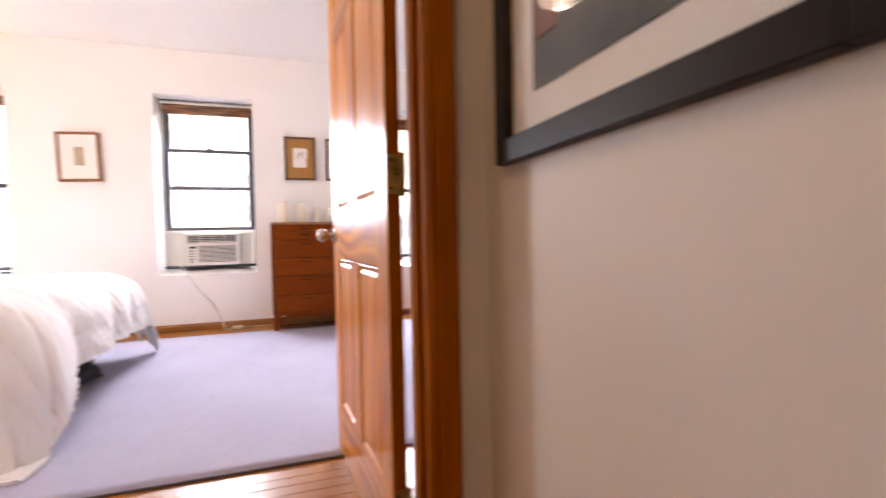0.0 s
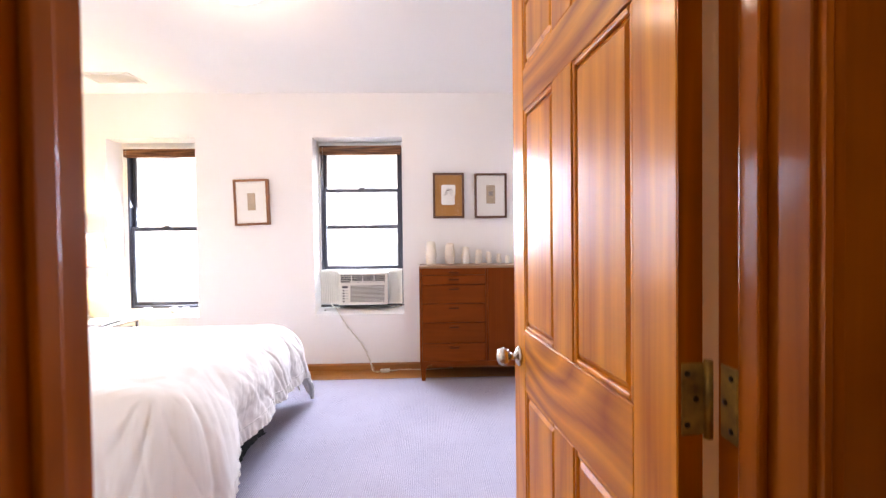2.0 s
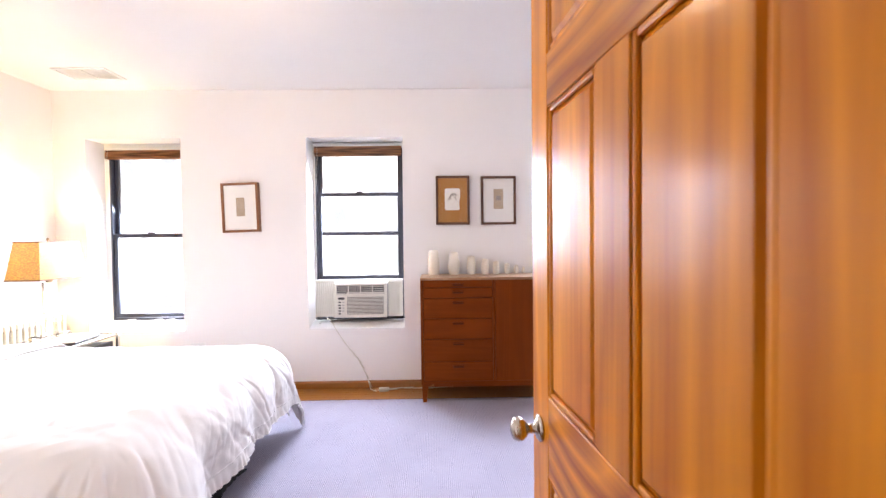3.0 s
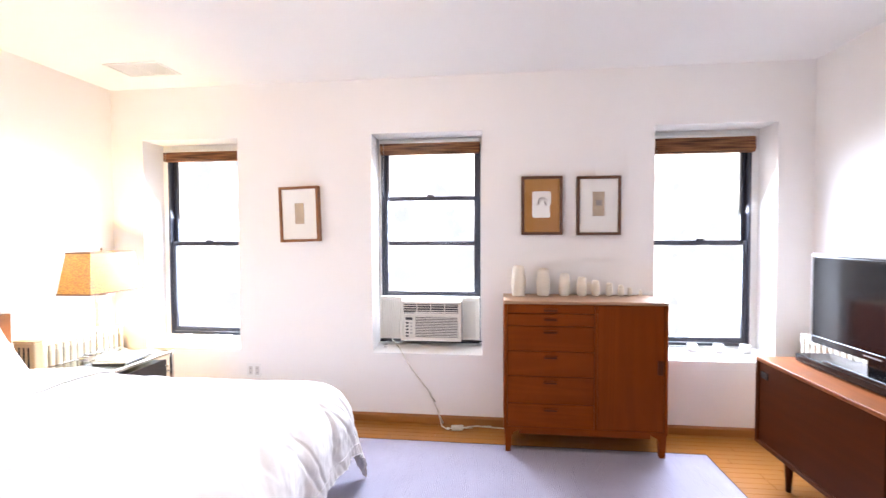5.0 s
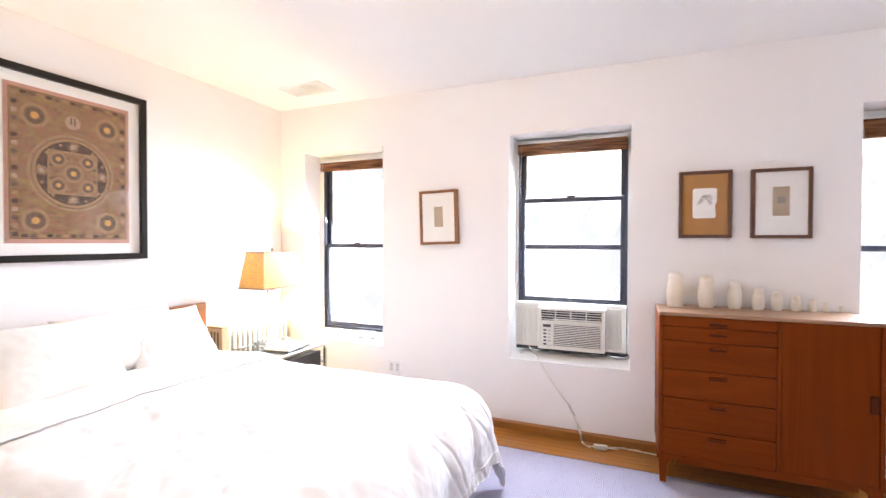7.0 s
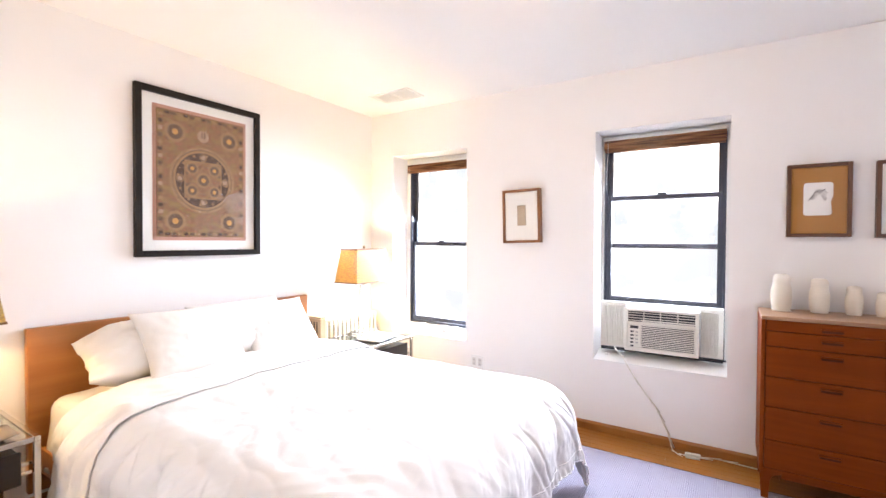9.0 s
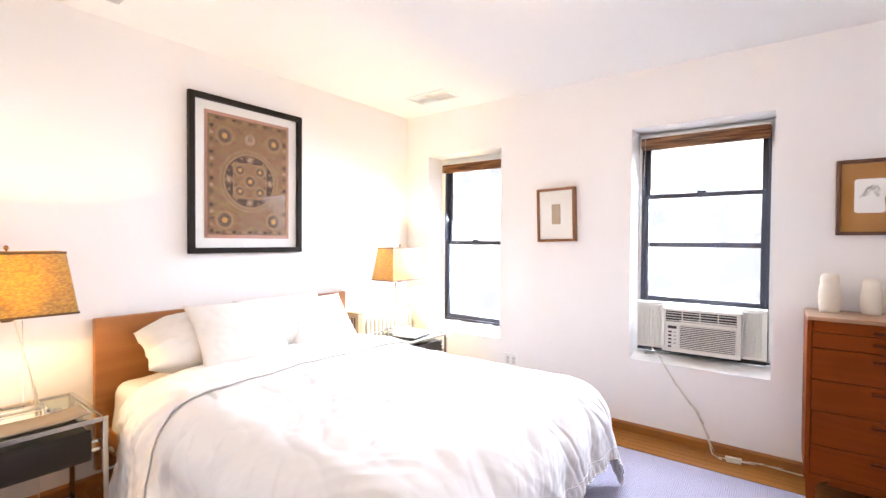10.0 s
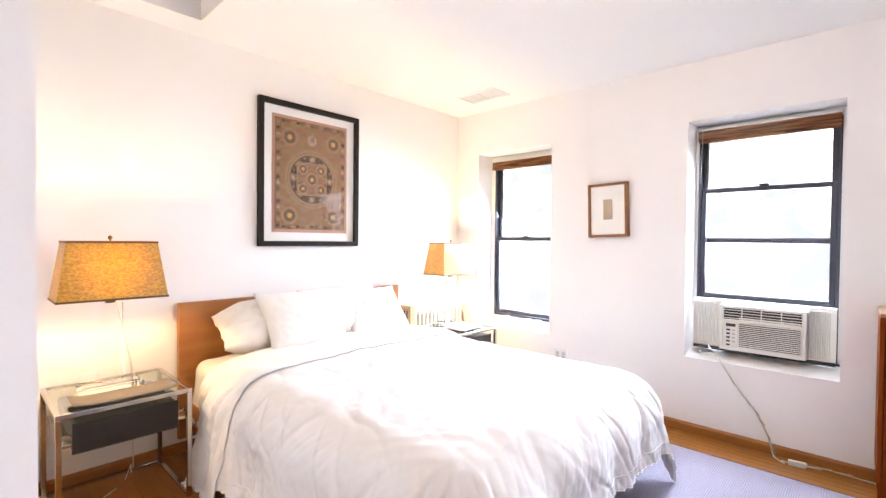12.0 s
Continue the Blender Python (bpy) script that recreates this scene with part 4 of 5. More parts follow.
def lamp(x, y, z):
    t = thing("table_lamp", (x, y, z), "lit table lamp, bark-paper shade on clear acrylic column", "lamp", "bedside lamps")
    part("base", bx(-0.065, 0.065, -0.135, 0.135, 0.0, 0.030, 0.003), "clear", t, "clear acrylic block base")
    part("base_foot", bx(-0.055, 0.055, -0.12, 0.12, 0.0305, 0.040, 0.002), "clear", t)
    part("column", bx(-0.018, 0.018, -0.052, 0.052, 0.041, 0.445, 0.002), "clear", t, "clear acrylic slab column")
    part("socket", lathe([(0.022, 0.446), (0.022, 0.462), (0.014, 0.468), (0.014, 0.51), (0.001, 0.512)], 16), "shadetrim", t)
    part("light_bulb", lathe([(0.012, 0.513), (0.014, 0.53), (0.028, 0.56), (0.032, 0.585), (0.026, 0.612), (0.012, 0.628), (0.001, 0.63)], 20), "bulbglow", t).visible_shadow = False
    zb, zt = 0.472, 0.756
    bot, top = (0.128, 0.228), (0.095, 0.188)
    for k in range(4):
        c = [(-1, -1), (1, -1), (1, 1), (-1, 1)]
        p, q = c[k], c[(k + 1) % 4]
        bm = bmesh.new()
        v = [(p[0] * bot[0], p[1] * bot[1], zb), (q[0] * bot[0], q[1] * bot[1], zb), (q[0] * top[0], q[1] * top[1], zt), (p[0] * top[0], p[1] * top[1], zt)]
        bm.faces.new([bm.verts.new(u) for u in v])
        ob = part("shade_panel", bm, "shade", t, "mottled amber bark-paper panel")
        thick(ob, 0.0015)
    for z0, z1, (hx, hy) in ((zb - 0.004, zb + 0.006, bot), (zt - 0.006, zt + 0.004, top)):
        bm = bmesh.new()
        for s in (-1, 1):
            box(bm, s * hx - 0.003, s * hx + 0.003, -hy - 0.003, hy + 0.003, z0, z1)
            box(bm, -hx + 0.003, hx - 0.003, s * hy - 0.003, s * hy + 0.003, z0, z1)
        part("shade_trim", bm, "shadetrim", t)
    bm = bmesh.new()
    box(bm, -top[0], top[0], -0.002, 0.002, zt - 0.02, zt - 0.016)
    box(bm, -0.002, 0.002, -top[1], -0.003, zt - 0.02, zt - 0.016)
    box(bm, -0.002, 0.002, 0.003, top[1], zt - 0.02, zt - 0.016)
    box(bm, -0.003, 0.003, -0.003, 0.003, zt - 0.02, zt + 0.012)
    part("shade_fitter", bm, "shadetrim", t)
    part("finial", lathe([(0.006, zt + 0.012), (0.010, zt + 0.02), (0.007, zt + 0.03), (0.001, zt + 0.033)], 14), "shadetrim", t)
    return t


lamp(-2.975, 1.965, 0.567)
lamp(-2.975, 4.57, 0.567)
part_c = tagged(part("lamp_cord", tube(smooth_line([(-3.0, 1.99, 1.03), (-3.02, 2.03, 0.85), (-3.03, 2.06, 0.70), (-3.045, 2.07, 0.60), (-3.15, 2.08, 0.585), (-3.252, 2.1, 0.52), (-3.25, 2.12, 0.25), (-3.2, 2.1, 0.05), (-3.05, 2.0, 0.006), (-2.95, 1.85, 0.006)]), 0.0028), "cord"), "thin ivory lamp cord trailing to the floor", "cord")


def placemat(x, y, z, rz, label):
    """A leather mat with an upturned lip."""
    bm = bmesh.new()
    pts = []
    for i in range(13):
        u = -1 + 2 * i / 12
        row = []
        for j in range(5):
            w = -1 + j / 2
            row.append(bm.verts.new((w * 0.085, u * 0.21, 0.004 + 0.022 * max(0, abs(u) - 0.45) ** 2 * 2 + 0.002 * (j % 2))))
        pts.append(row)
    for a, b in zip(pts, pts[1:]):
        for k in range(4):
            bm.faces.new((a[k], b[k], b[k + 1], a[k + 1])).smooth = True
    ob = part("leather_tray", bm, "tray")
    thick(ob, 0.004)
    ob.matrix_world = pose(x, y, z, 0, 0, rz)
    return tagged(ob, label, "tray")


placemat(-2.81, 1.99, 0.570, 0, "taupe leather tray lying on glass nightstand")


def magazines():
    t = thing("magazine_stack", pose(-2.76, 4.50, 0.566, 0, 0, 8), "small stack of magazines with dark covers", "magazines")
    for k, (w, m) in enumerate(((0.115, "book"), (0.11, "paper_white"), (0.105, "silver"))):
        part("magazine", bx(-w, w, -0.15 + 0.01 * k, 0.15 + 0.006 * k, 0.0005 + 0.0085 * k, 0.008 + 0.0085 * k, 0.001), m, t)


magazines()


# ---- radiator ----
def radiator(name, m, n, h, label, end=False):
    r = thing(name, m, label, "radiator")
    pitch = 0.052
    for k in range(n):
        bm = bmesh.new()
        y = k * pitch
        for dx in (-0.045, 0.045):
            box(bm, dx - 0.016, dx + 0.016, y - 0.016, y + 0.016, 0.10, h - 0.03, 0.012, 2)
        box(bm, -0.062, 0.062, y - 0.023, y + 0.023, h - 0.055, h, 0.016, 3)
        box(bm, -0.062, 0.062, y - 0.023, y + 0.023, 0.075, 0.13, 0.016, 3)
        part("section", bm, "radiator", r)
    part("top_band", bx(-0.058, 0.058, -0.022, (n - 1) * pitch + 0.022, h - 0.004, h + 0.012, 0.006, 2), "radiator", r)
    if end:
        e = part("end_cover", bx(-0.078, 0.078, -0.088, -0.026, 0.075, h + 0.038, 0.010, 3), "end_shaded", r, "slotted end section, shading by the lamp put into its tan")
        part("cover_lip", bx(-0.083, 0.083, -0.092, -0.024, h + 0.0385, h + 0.050, 0.004, 2), "end_shaded", e)
        # Dark strips stand for the shade inside open slots.
        for dx in (-0.034, 0.0, 0.034):
            part("slot", bx(dx - 0.007, dx + 0.007, -0.0892, -0.0875, h - 0.13, h + 0.008, 0.0005), "acdark", e)
    for k in (0, n - 1):
        for dx in (-0.045, 0.045):
            part("foot", bx(dx - 0.014, dx + 0.014, k * pitch - 0.014, k * pitch + 0.014, 0, 0.078, 0.004), "radiator", r)
    return r


radiator("radiator", (-3.19, 4.28, 0), 13, 0.705, "cream enamelled cast-iron radiator behind nightstand", True)
radiator("radiator", (1.96, 4.20, 0), 14, 0.755, "cream enamelled radiator behind the low cabinet")


# ---- dresser ----
def dresser(x0, x1, y0, y1, h):
    t = thing("dresser", ((x0 + x1) / 2, (y0 + y1) / 2, 0), "mid-century teak dresser with six drawers and door", "dresser")
    a, b = (x1 - x0) / 2, (y1 - y0) / 2
    zb, th = 0.155, 0.020
    part("side_panel", bx(-a, -a + th, -b, b, zb, h - th, 0.002), "teak", t)
    part("side_panel", bx(a - th, a, -b, b, zb, h - th, 0.002), "teak", t)
    part("top", bx(-a, a, -b, b, h - th, h, 0.003), "teak_light", t, "paler teak top")
    part("bottom_panel", bx(-a + th, a - th, -b + 0.004, b, zb, zb + th), "teak_x", t)
    # Back board darkened: shade behind the drawers is put into its colour.
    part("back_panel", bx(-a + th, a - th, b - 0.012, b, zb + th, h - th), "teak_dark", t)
    xm = -a + 0.578
    part("divider", bx(xm, xm + 0.016, -b + 0.006, b - 0.012, zb + th, h - th), "teak", t)
    edges = [zb + th, 0.332, 0.512, 0.677, 0.842, 0.925, h - th]
    for z0, z1 in zip(edges, edges[1:]):
        d = part("drawer", bx(-a + th + 0.0025, xm - 0.0025, -b + 0.006, b - 0.05, z0 + 0.002, z1 - 0.002, 0.0015), "teak_x", t)
        cx = (-a + th + xm) / 2
        part("finger_pull", bx(cx - 0.042, cx + 0.042, -b - 0.006, -b + 0.008, z1 - 0.046, z1 - 0.032, 0.003, 2), "teak_dark", d, "dark carved finger pull")
        part("pull_lip", bx(cx - 0.045, cx + 0.045, -b - 0.010, -b + 0.006, z1 - 0.033, z1 - 0.026, 0.002), "teak_x", d)
    dd = part("door", bx(xm + 0.0185, a - th - 0.0025, -b + 0.006, -b + 0.024, zb + th + 0.002, h - th - 0.002, 0.0015), "teak", t)
    part("finger_pull", bx(a - th - 0.042, a - th - 0.010, -b - 0.005, -b + 0.008, 0.545, 0.635, 0.003, 2), "teak_dark", dd, "dark carved finger pull")
    # leg frame with curved brackets
    for sx in (-1, 1):
        for sy in (-1, 1):
            prof = [(sx * (a - 0.012), 0), (sx * (a - 0.044), 0), (sx * (a - 0.050), zb - 0.045), (sx * (a - 0.062), zb - 0.02), (sx * (a - 0.10), zb - 0.001), (sx * (a - 0.004), zb - 0.001)]
            yy = sorted((sy * (b - 0.008), sy * (b - 0.046)))
            part("leg", extrude_profile(prof, "y", yy[0], yy[1]), "teak", t)
    part("apron", bx(-a + 0.10, a - 0.10, -b + 0.012, -b + 0.03, zb - 0.026, zb - 0.001), "teak_x", t)
    return t


dresser(-0.085, 0.942, 4.577, 4.972, 1.005)


def bird(x, y, h, k):
    """One of a graded row of squat ceramic owl-like bottles."""
    r = h * (0.238 + 0.007 * k)
    prof = [(0.80, 0), (0.84, 0.02), (0.95, 0.18), (1.0, 0.38), (0.98, 0.54), (0.90, 0.66), (0.82, 0.72), (0.81, 0.77), (0.84, 0.83), (0.82, 0.90), (0.70, 0.97), (0.42, 1.0), (0.02, 1.002)]
    bm = lathe([(r * p, h * q) for p, q in prof], 26, 0.9)
    if k == 0:
        box(bm, -r * 0.86, r * 0.86, -r * 0.8, r * 0.8, 0.0, 0.008, 0.002)
    ob = part("ceramic_figurine", bm, "porcelain")
    ob.location = (x, y, 1.0055)
    tagged(ob, "cream bisque nesting figurine, one of a graded row", "figurine", "graded figurines on the dresser")


for k, (x, h, y) in enumerate(((0.022, 0.215, 4.86), (0.197, 0.195, 4.88), (0.346, 0.160, 4.885), (0.466, 0.133, 4.885), (0.562, 0.110, 4.895), (0.660, 0.090, 4.91), (0.742, 0.074, 4.92), (0.805, 0.056, 4.93), (0.882, 0.036, 4.94))):
    bird(x, y, h, k)


# ---- low cabinet with television ----
def cabinet(x0, x1, y0, y1, z0, z1):
    t = thing("low_cabinet", ((x0 + x1) / 2, (y0 + y1) / 2, 0), "long low teak sideboard with sliding doors", "sideboard")
    a, b, th = (x1 - x0) / 2, (y1 - y0) / 2, 0.022
    part("top", bx(-a, a, -b, b, z1 - th, z1, 0.003), "teak_y", t, "lighter teak top")
    part("side_panel", bx(-a, a, -b, -b + th, z0, z1 - th, 0.002), "teak_shaded", t)
    part("side_panel", bx(-a, a, b - th, b, z0, z1 - th, 0.002), "teak_shaded", t)
    part("bottom_panel", bx(-a, a, -b + th, b - th, z0, z0 + th, 0.002), "teak_shaded", t)
    # Dark back colour carries the shade of the closed interior.
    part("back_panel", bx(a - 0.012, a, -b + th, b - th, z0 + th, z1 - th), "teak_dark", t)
    for k in range(2):
        yy0, yy1 = (-b + th + 0.002, 0.012) if k == 0 else (-0.012, b - th - 0.002)
        xx = -a + (0.030 if k == 0 else 0.010)
        d = part("sliding_door", bx(xx, xx + 0.016, yy0, yy1, z0 + th + 0.003, z1 - th - 0.003, 0.001), "teak_shaded", t)
        yc = yy0 + 0.06 if k == 0 else yy1 - 0.05
        part("finger_pull", bx(xx - 0.006, xx + 0.004, yc - 0.035, yc + 0.035, z1 - 0.115, z1 - 0.075, 0.004, 2), "black", d, "dark recessed pull")
    for sx in (-1, 1):
        for sy in (-1, 1):
            part("leg", local(lathe([(0.013, 0.0), (0.024, z0 - 0.001)], 14), (-sx * (a - 0.09), -sy * (b - 0.17), 0)), "teak_shaded", t)
    return t


cabinet(1.392, 1.84, 2.72, 4.462, 0.205, 0.714)


def television():
    t = thing("television", (1.63, 3.90, 0.763), "flat television with black screen and silver edge", "television")
    w = 0.42
    part("body", bx(-0.03, 0.05, -w, w, 0.075, 0.555, 0.01, 2), "black", t)
    part("bezel_top", bx(-0.034, 0.03, -w - 0.002, w + 0.002, 0.553, 0.566, 0.004, 2), "silver", t, "silver top edge")
    part("bezel_side", bx(-0.034, 0.03, w - 0.008, w + 0.004, 0.08, 0.553, 0.003), "silver", t)
    part("screen", bx(-0.0325, -0.0305, -w + 0.02, w - 0.02, 0.12, 0.54), "screen", t, "dark glossy screen")
    part("bezel_bottom", bx(-0.036, -0.0302, -w + 0.01, w - 0.01, 0.076, 0.116, 0.002), "black", t)
    part("maker_badge", bx(-0.0375, -0.036, -0.05, 0.05, 0.092, 0.099), "silver", t)
    part("neck", bx(-0.01, 0.04, -0.07, 0.07, 0.015, 0.085, 0.006), "black", t)
    part("stand", bx(-0.09, 0.09, -0.24, 0.24, 0.0, 0.018, 0.006, 2), "black", t)
    p = thing("sound_bar", (1.65, 3.92, 0.7145), "long low black glossy sound bar under television", "sound bar")
    part("case", bx(-0.10, 0.10, -0.45, 0.45, 0.006, 0.048, 0.006, 2), "black", p)
    part("front_strip", bx(-0.1015, -0.099, -0.44, 0.44, 0.018, 0.034), "screen", p)
    for y in (-0.4, 0.4):
        part("foot", bx(-0.08, 0.08, y - 0.02, y + 0.02, 0.0, 0.0065), "black", p)


television()


# ---- air conditioner ----
def aircon():
    x0, x1 = WINS[1]
    t = thing("air_conditioner", (-0.643, YN + 0.155, 0.610), "cream window air conditioner with pleated side panels", "air conditioner")
    hw, H, f = 0.238, 0.312, -0.078
    part("body", bx(-hw, hw, f + 0.012, 0.42, 0.0, H, 0.008, 2), "acplastic", t)
    bm = bmesh.new()
    for a, b, c, d in ((-hw, -hw + 0.018, 0, H), (hw - 0.018, hw, 0, H), (-hw + 0.018, hw - 0.018, H - 0.022, H), (-hw + 0.018, hw - 0.018, 0, 0.028), (-hw + 0.018, hw - 0.018, H - 0.115, H - 0.098)):
        box(bm, a, b, f, f + 0.02, c, d, 0.004, 2)
    part("front_frame", bm, "acplastic", t)
    # Dark sheet stands for the shaded depth behind the louvres.
    part("vent_gap", bx(-hw + 0.018, hw - 0.018, f + 0.010, f + 0.0125, H - 0.098, H - 0.022), "acdark", t)
    for k in range(4):
        z = H - 0.092 + 0.0185 * k
        part("louvre", bx(-hw + 0.02, hw - 0.02, f + 0.004, f + 0.010, z, z + 0.0045, 0.001), "acplastic", t)
    for k in range(5):
        xx = -hw + 0.02 + k * (2 * hw - 0.04) / 4
        part("vane", bx(xx - 0.003, xx + 0.003, f + 0.003, f + 0.0098, H - 0.097, H - 0.023), "acplastic", t)
    # Near-black sheet gives the shade between the grille slats.
    part("grille_gap", bx(-hw + 0.115, hw - 0.03, f + 0.010, f + 0.0127, 0.03, H - 0.12), "acshade", t)
    for k in range(16):
        z = 0.036 + 0.0125 * k
        part("grille_slat", bx(-hw + 0.112, hw - 0.028, f + 0.001, f + 0.010, z, z + 0.0060, 0.001), "acplastic", t)
    part("control_panel", bx(-hw + 0.02, -hw + 0.11, f + 0.004, f + 0.012, 0.03, H - 0.12, 0.002), "acplastic", t)
    part("display", bx(-hw + 0.038, -hw + 0.094, f + 0.002, f + 0.005, H - 0.148, H - 0.128), "acdark", t)
    for k in range(5):
        part("button", bx(-hw + 0.040, -hw + 0.062, f + 0.002, f + 0.005, H - 0.178 - 0.026 * k, H - 0.166 - 0.026 * k, 0.001), "acdark", t)
        if k < 4:
            part("button", bx(-hw + 0.075, -hw + 0.092, f + 0.002, f + 0.005, H - 0.178 - 0.026 * k, H - 0.168 - 0.026 * k, 0.001), "greyplastic", t)
    part("side_seam", bx(hw - 0.002, hw + 0.006, f + 0.02, 0.02, 0.01, H - 0.01), "greyplastic", t)
    lims = {-1: x0 + 0.024 + 0.643, 1: x1 - 0.024 + 0.643}
    for s in (-1, 1):
        a, b = sorted((s * (hw + 0.007), lims[s]))
        bm = bmesh.new()
        box(bm, a, b, -0.012, 0.0, 0.0, 0.014, 0.002)
        box(bm, a, b, -0.012, 0.0, H - 0.006, H + 0.012, 0.002)
        e = (b - 0.03, b) if s > 0 else (a, a + 0.012)
        box(bm, e[0], e[1], -0.012, 0.0, 0.014, H - 0.006, 0.002)
        p = part("side_panel", bm, "acplastic", t)
        part("panel_back", bx(a + 0.002, b - 0.002, 0.0045, 0.006, 0.004, H), "acplastic", p)
        u0, u1 = (a, e[0]) if s > 0 else (e[1], b)
        n = 9
        for k in range(n):
            xx = u0 + (k + 0.5) * (u1 - u0) / n
            ww = (u1 - u0) / n / 2 * 0.97
            part("pleat", extrude_profile([(xx - ww, 0.004), (xx - 0.3 * ww, -0.004), (xx + 0.3 * ww, -0.004), (xx + ww, 0.004)], "z", 0.014, H - 0.006), "acplastic", p)
    part("top_rail", bx(lims[-1], lims[1], -0.014, 0.055, H + 0.0125, H + 0.026, 0.002), "acplastic", t)
    part("foam_strip", bx(lims[-1], lims[1], -0.022, 0.04, -0.0245, -0.001, 0.004), "black", t, "black foam seal")
    return t


aircon()
c1 = tagged(part("power_cord", tube(smooth_line([(-0.955, 5.10, 0.625), (-0.935, 5.04, 0.62), (-0.905, 4.990, 0.612), (-0.885, 4.984, 0.595), (-0.852, 4.984, 0.535), (-0.81, 4.984, 0.470), (-0.768, 4.984, 0.410), (-0.726, 4.984, 0.351), (-0.680, 4.984, 0.296), (-0.645, 4.983, 0.237), (-0.608, 4.982, 0.165), (-0.577, 4.978, 0.095), (-0.556, 4.965, 0.032), (-0.54, 4.935, 0.008), (-0.50, 4.905, 0.008), (-0.44, 4.89, 0.012), (-0.38, 4.91, 0.010), (-0.33, 4.945, 0.006), (-0.25, 4.950, 0.006), (-0.17, 4.945, 0.006), (-0.09, 4.94, 0.006), (0.02, 4.955, 0.006), (0.10, 4.96, 0.006)]), 0.0034), "cord"), "ivory appliance cord hanging to the floor", "cord")
pg = thing("cord_plug", pose(-0.42, 4.892, 0.0, 0, 0, 8), "ivory inline plug box on the floor", "plug")
part("case", bx(-0.045, 0.045, -0.016, 0.016, 0.0105, 0.032, 0.005, 2), "cord", pg)
part("foot", bx(-0.04, 0.04, -0.012, 0.012, 0.0, 0.0105), "cord", pg)


def outlet(x, z):
    t = thing("wall_outlet", (x, YN, z), "white double wall outlet with plug", "outlet")
    part("plate", bx(-0.062, 0.062, -0.007, 0, -0.058, 0.058, 0.003, 2), "whiteplastic", t)
    for dx in (-0.028, 0.028):
        s = part("socket", bx(dx - 0.017, dx + 0.017, -0.009, -0.006, -0.034, 0.034, 0.002), "outletgrey", t)
        for dz in (-0.016, 0.016):
            part("slot", bx(dx - 0.006, dx + 0.006, -0.0098, -0.0088, dz - 0.005, dz + 0.005), "greyplastic", s)


outlet(-2.06, 0.362)


# ---- pictures ----
def framed(name, m, w, h, fw, fd, frame, inner, label, glass=True, inset=0.006):
    """A framed picture in its local xz plane, facing -y; inner: (x0, x1, z0, z1, material, name) from the back up."""
    t = thing(name, m, label, "picture")
    a, b = w / 2, h / 2
    for nm, q in (("frame_bar", (-a, -a + fw, -b, b)), ("frame_bar", (a - fw, a, -b, b)), ("frame_bar", (-a + fw, a - fw, -b, -b + fw)), ("frame_bar", (-a + fw, a - fw, b - fw, b))):
        part(nm, bx(q[0], q[1], -fd, 0, q[2], q[3], 0.002), frame, t)
    y = -inset
    for x0, x1, z0, z1, mm, nm in inner:
        part(nm, bx(x0, x1, y, y + 0.003, z0, z1), mm, t)
        y -= 0.0032
    if glass:
        g = part("glazing", sheet_of_glass(-a + fw, a - fw, -fd + 0.005, -b + fw, b - fw), "picglass", t)
        g.visible_shadow = False
    return t


def small(x0, x1, z0, z1, board, rot, extra, label, wood="framedark", deep=0.042):
    w, h = x1 - x0, z1 - z0
    return framed("framed_print", Matrix.Translation(((x0 + x1) / 2, YN - 0.001, (z0 + z1) / 2)) @ pose(0, 0, 0, 0, rot, 0), w, h, 0.020, deep, wood,
           [(-w / 2 + 0.015, w / 2 - 0.015, -h / 2 + 0.015, h / 2 - 0.015, board, "mount")] + extra, label, True, deep - 0.016)


small(-1.807, -1.490, 1.390, 1.817, "mat_white", -1.7, [(-0.035, 0.037, -0.075, 0.085, "paper_tan", "print")], "small tan print in white mount, walnut frame", "framewalnut", 0.055)
DRAWING = small(0.048, 0.343, 1.437, 1.864, "mat_tan", 0, [], "line drawing on tan mount in walnut frame")
small(0.444, 0.750, 1.434, 1.858, "mat_white", 0, [(-0.042, 0.042, -0.075, 0.10, "paper_tan", "print"), (-0.02, 0.022, 0.0, 0.04, "ink", "ink_mark")], "small tan print in white mount, dark walnut frame")

bm = bmesh.new()
rim = []
for cx, cz, a0 in ((0.05, 0.088, 0), (-0.053, 0.088, 90), (-0.053, -0.072, 180), (0.045, -0.072, 270)):
    rim += [bm.verts.new((cx + 0.016 * math.cos(radians(a0 + k * 30)), -0.0062, cz + 0.016 * math.sin(radians(a0 + k * 30)))) for k in range(4)]
rim.append(bm.verts.new((0.056, -0.0062, -0.01)))
rim.append(bm.verts.new((0.066, -0.0062, 0.02)))
bm.faces.new(rim)
sheet_part = part("paper", bm, "paper_white", DRAWING, "white sheet with rounded corners")
sheet_part.location = (0, -0.020, 0)
thick(sheet_part, 0.001)
for k in range(3):
    pts = [(0.036 * math.cos(q * 0.5 + k) * (1 - 0.2 * k), -0.0078, 0.032 + 0.02 * math.sin(q * 0.8 + 2 * k)) for q in range(12)]
    part("ink_line", tube(smooth_line(pts), 0.0006, 5), "ink", DRAWING).location = (0, -0.020, 0)

ART = framed("framed_textile", Matrix.Translation((XW + 0.001, 3.285, 1.822)) @ pose(0, 0, 0, 0, 0, 90), 0.848, 1.055, 0.038, 0.035, "frameblack",
       [(-0.40, 0.40, -0.505, 0.505, "mat_white", "mount"), (-0.318, 0.318, -0.425, 0.43, "mat_pink", "border"), (-0.298, 0.298, -0.402, 0.408, "tapestry", "textile")], "large ornamental textile in white mount, black frame")
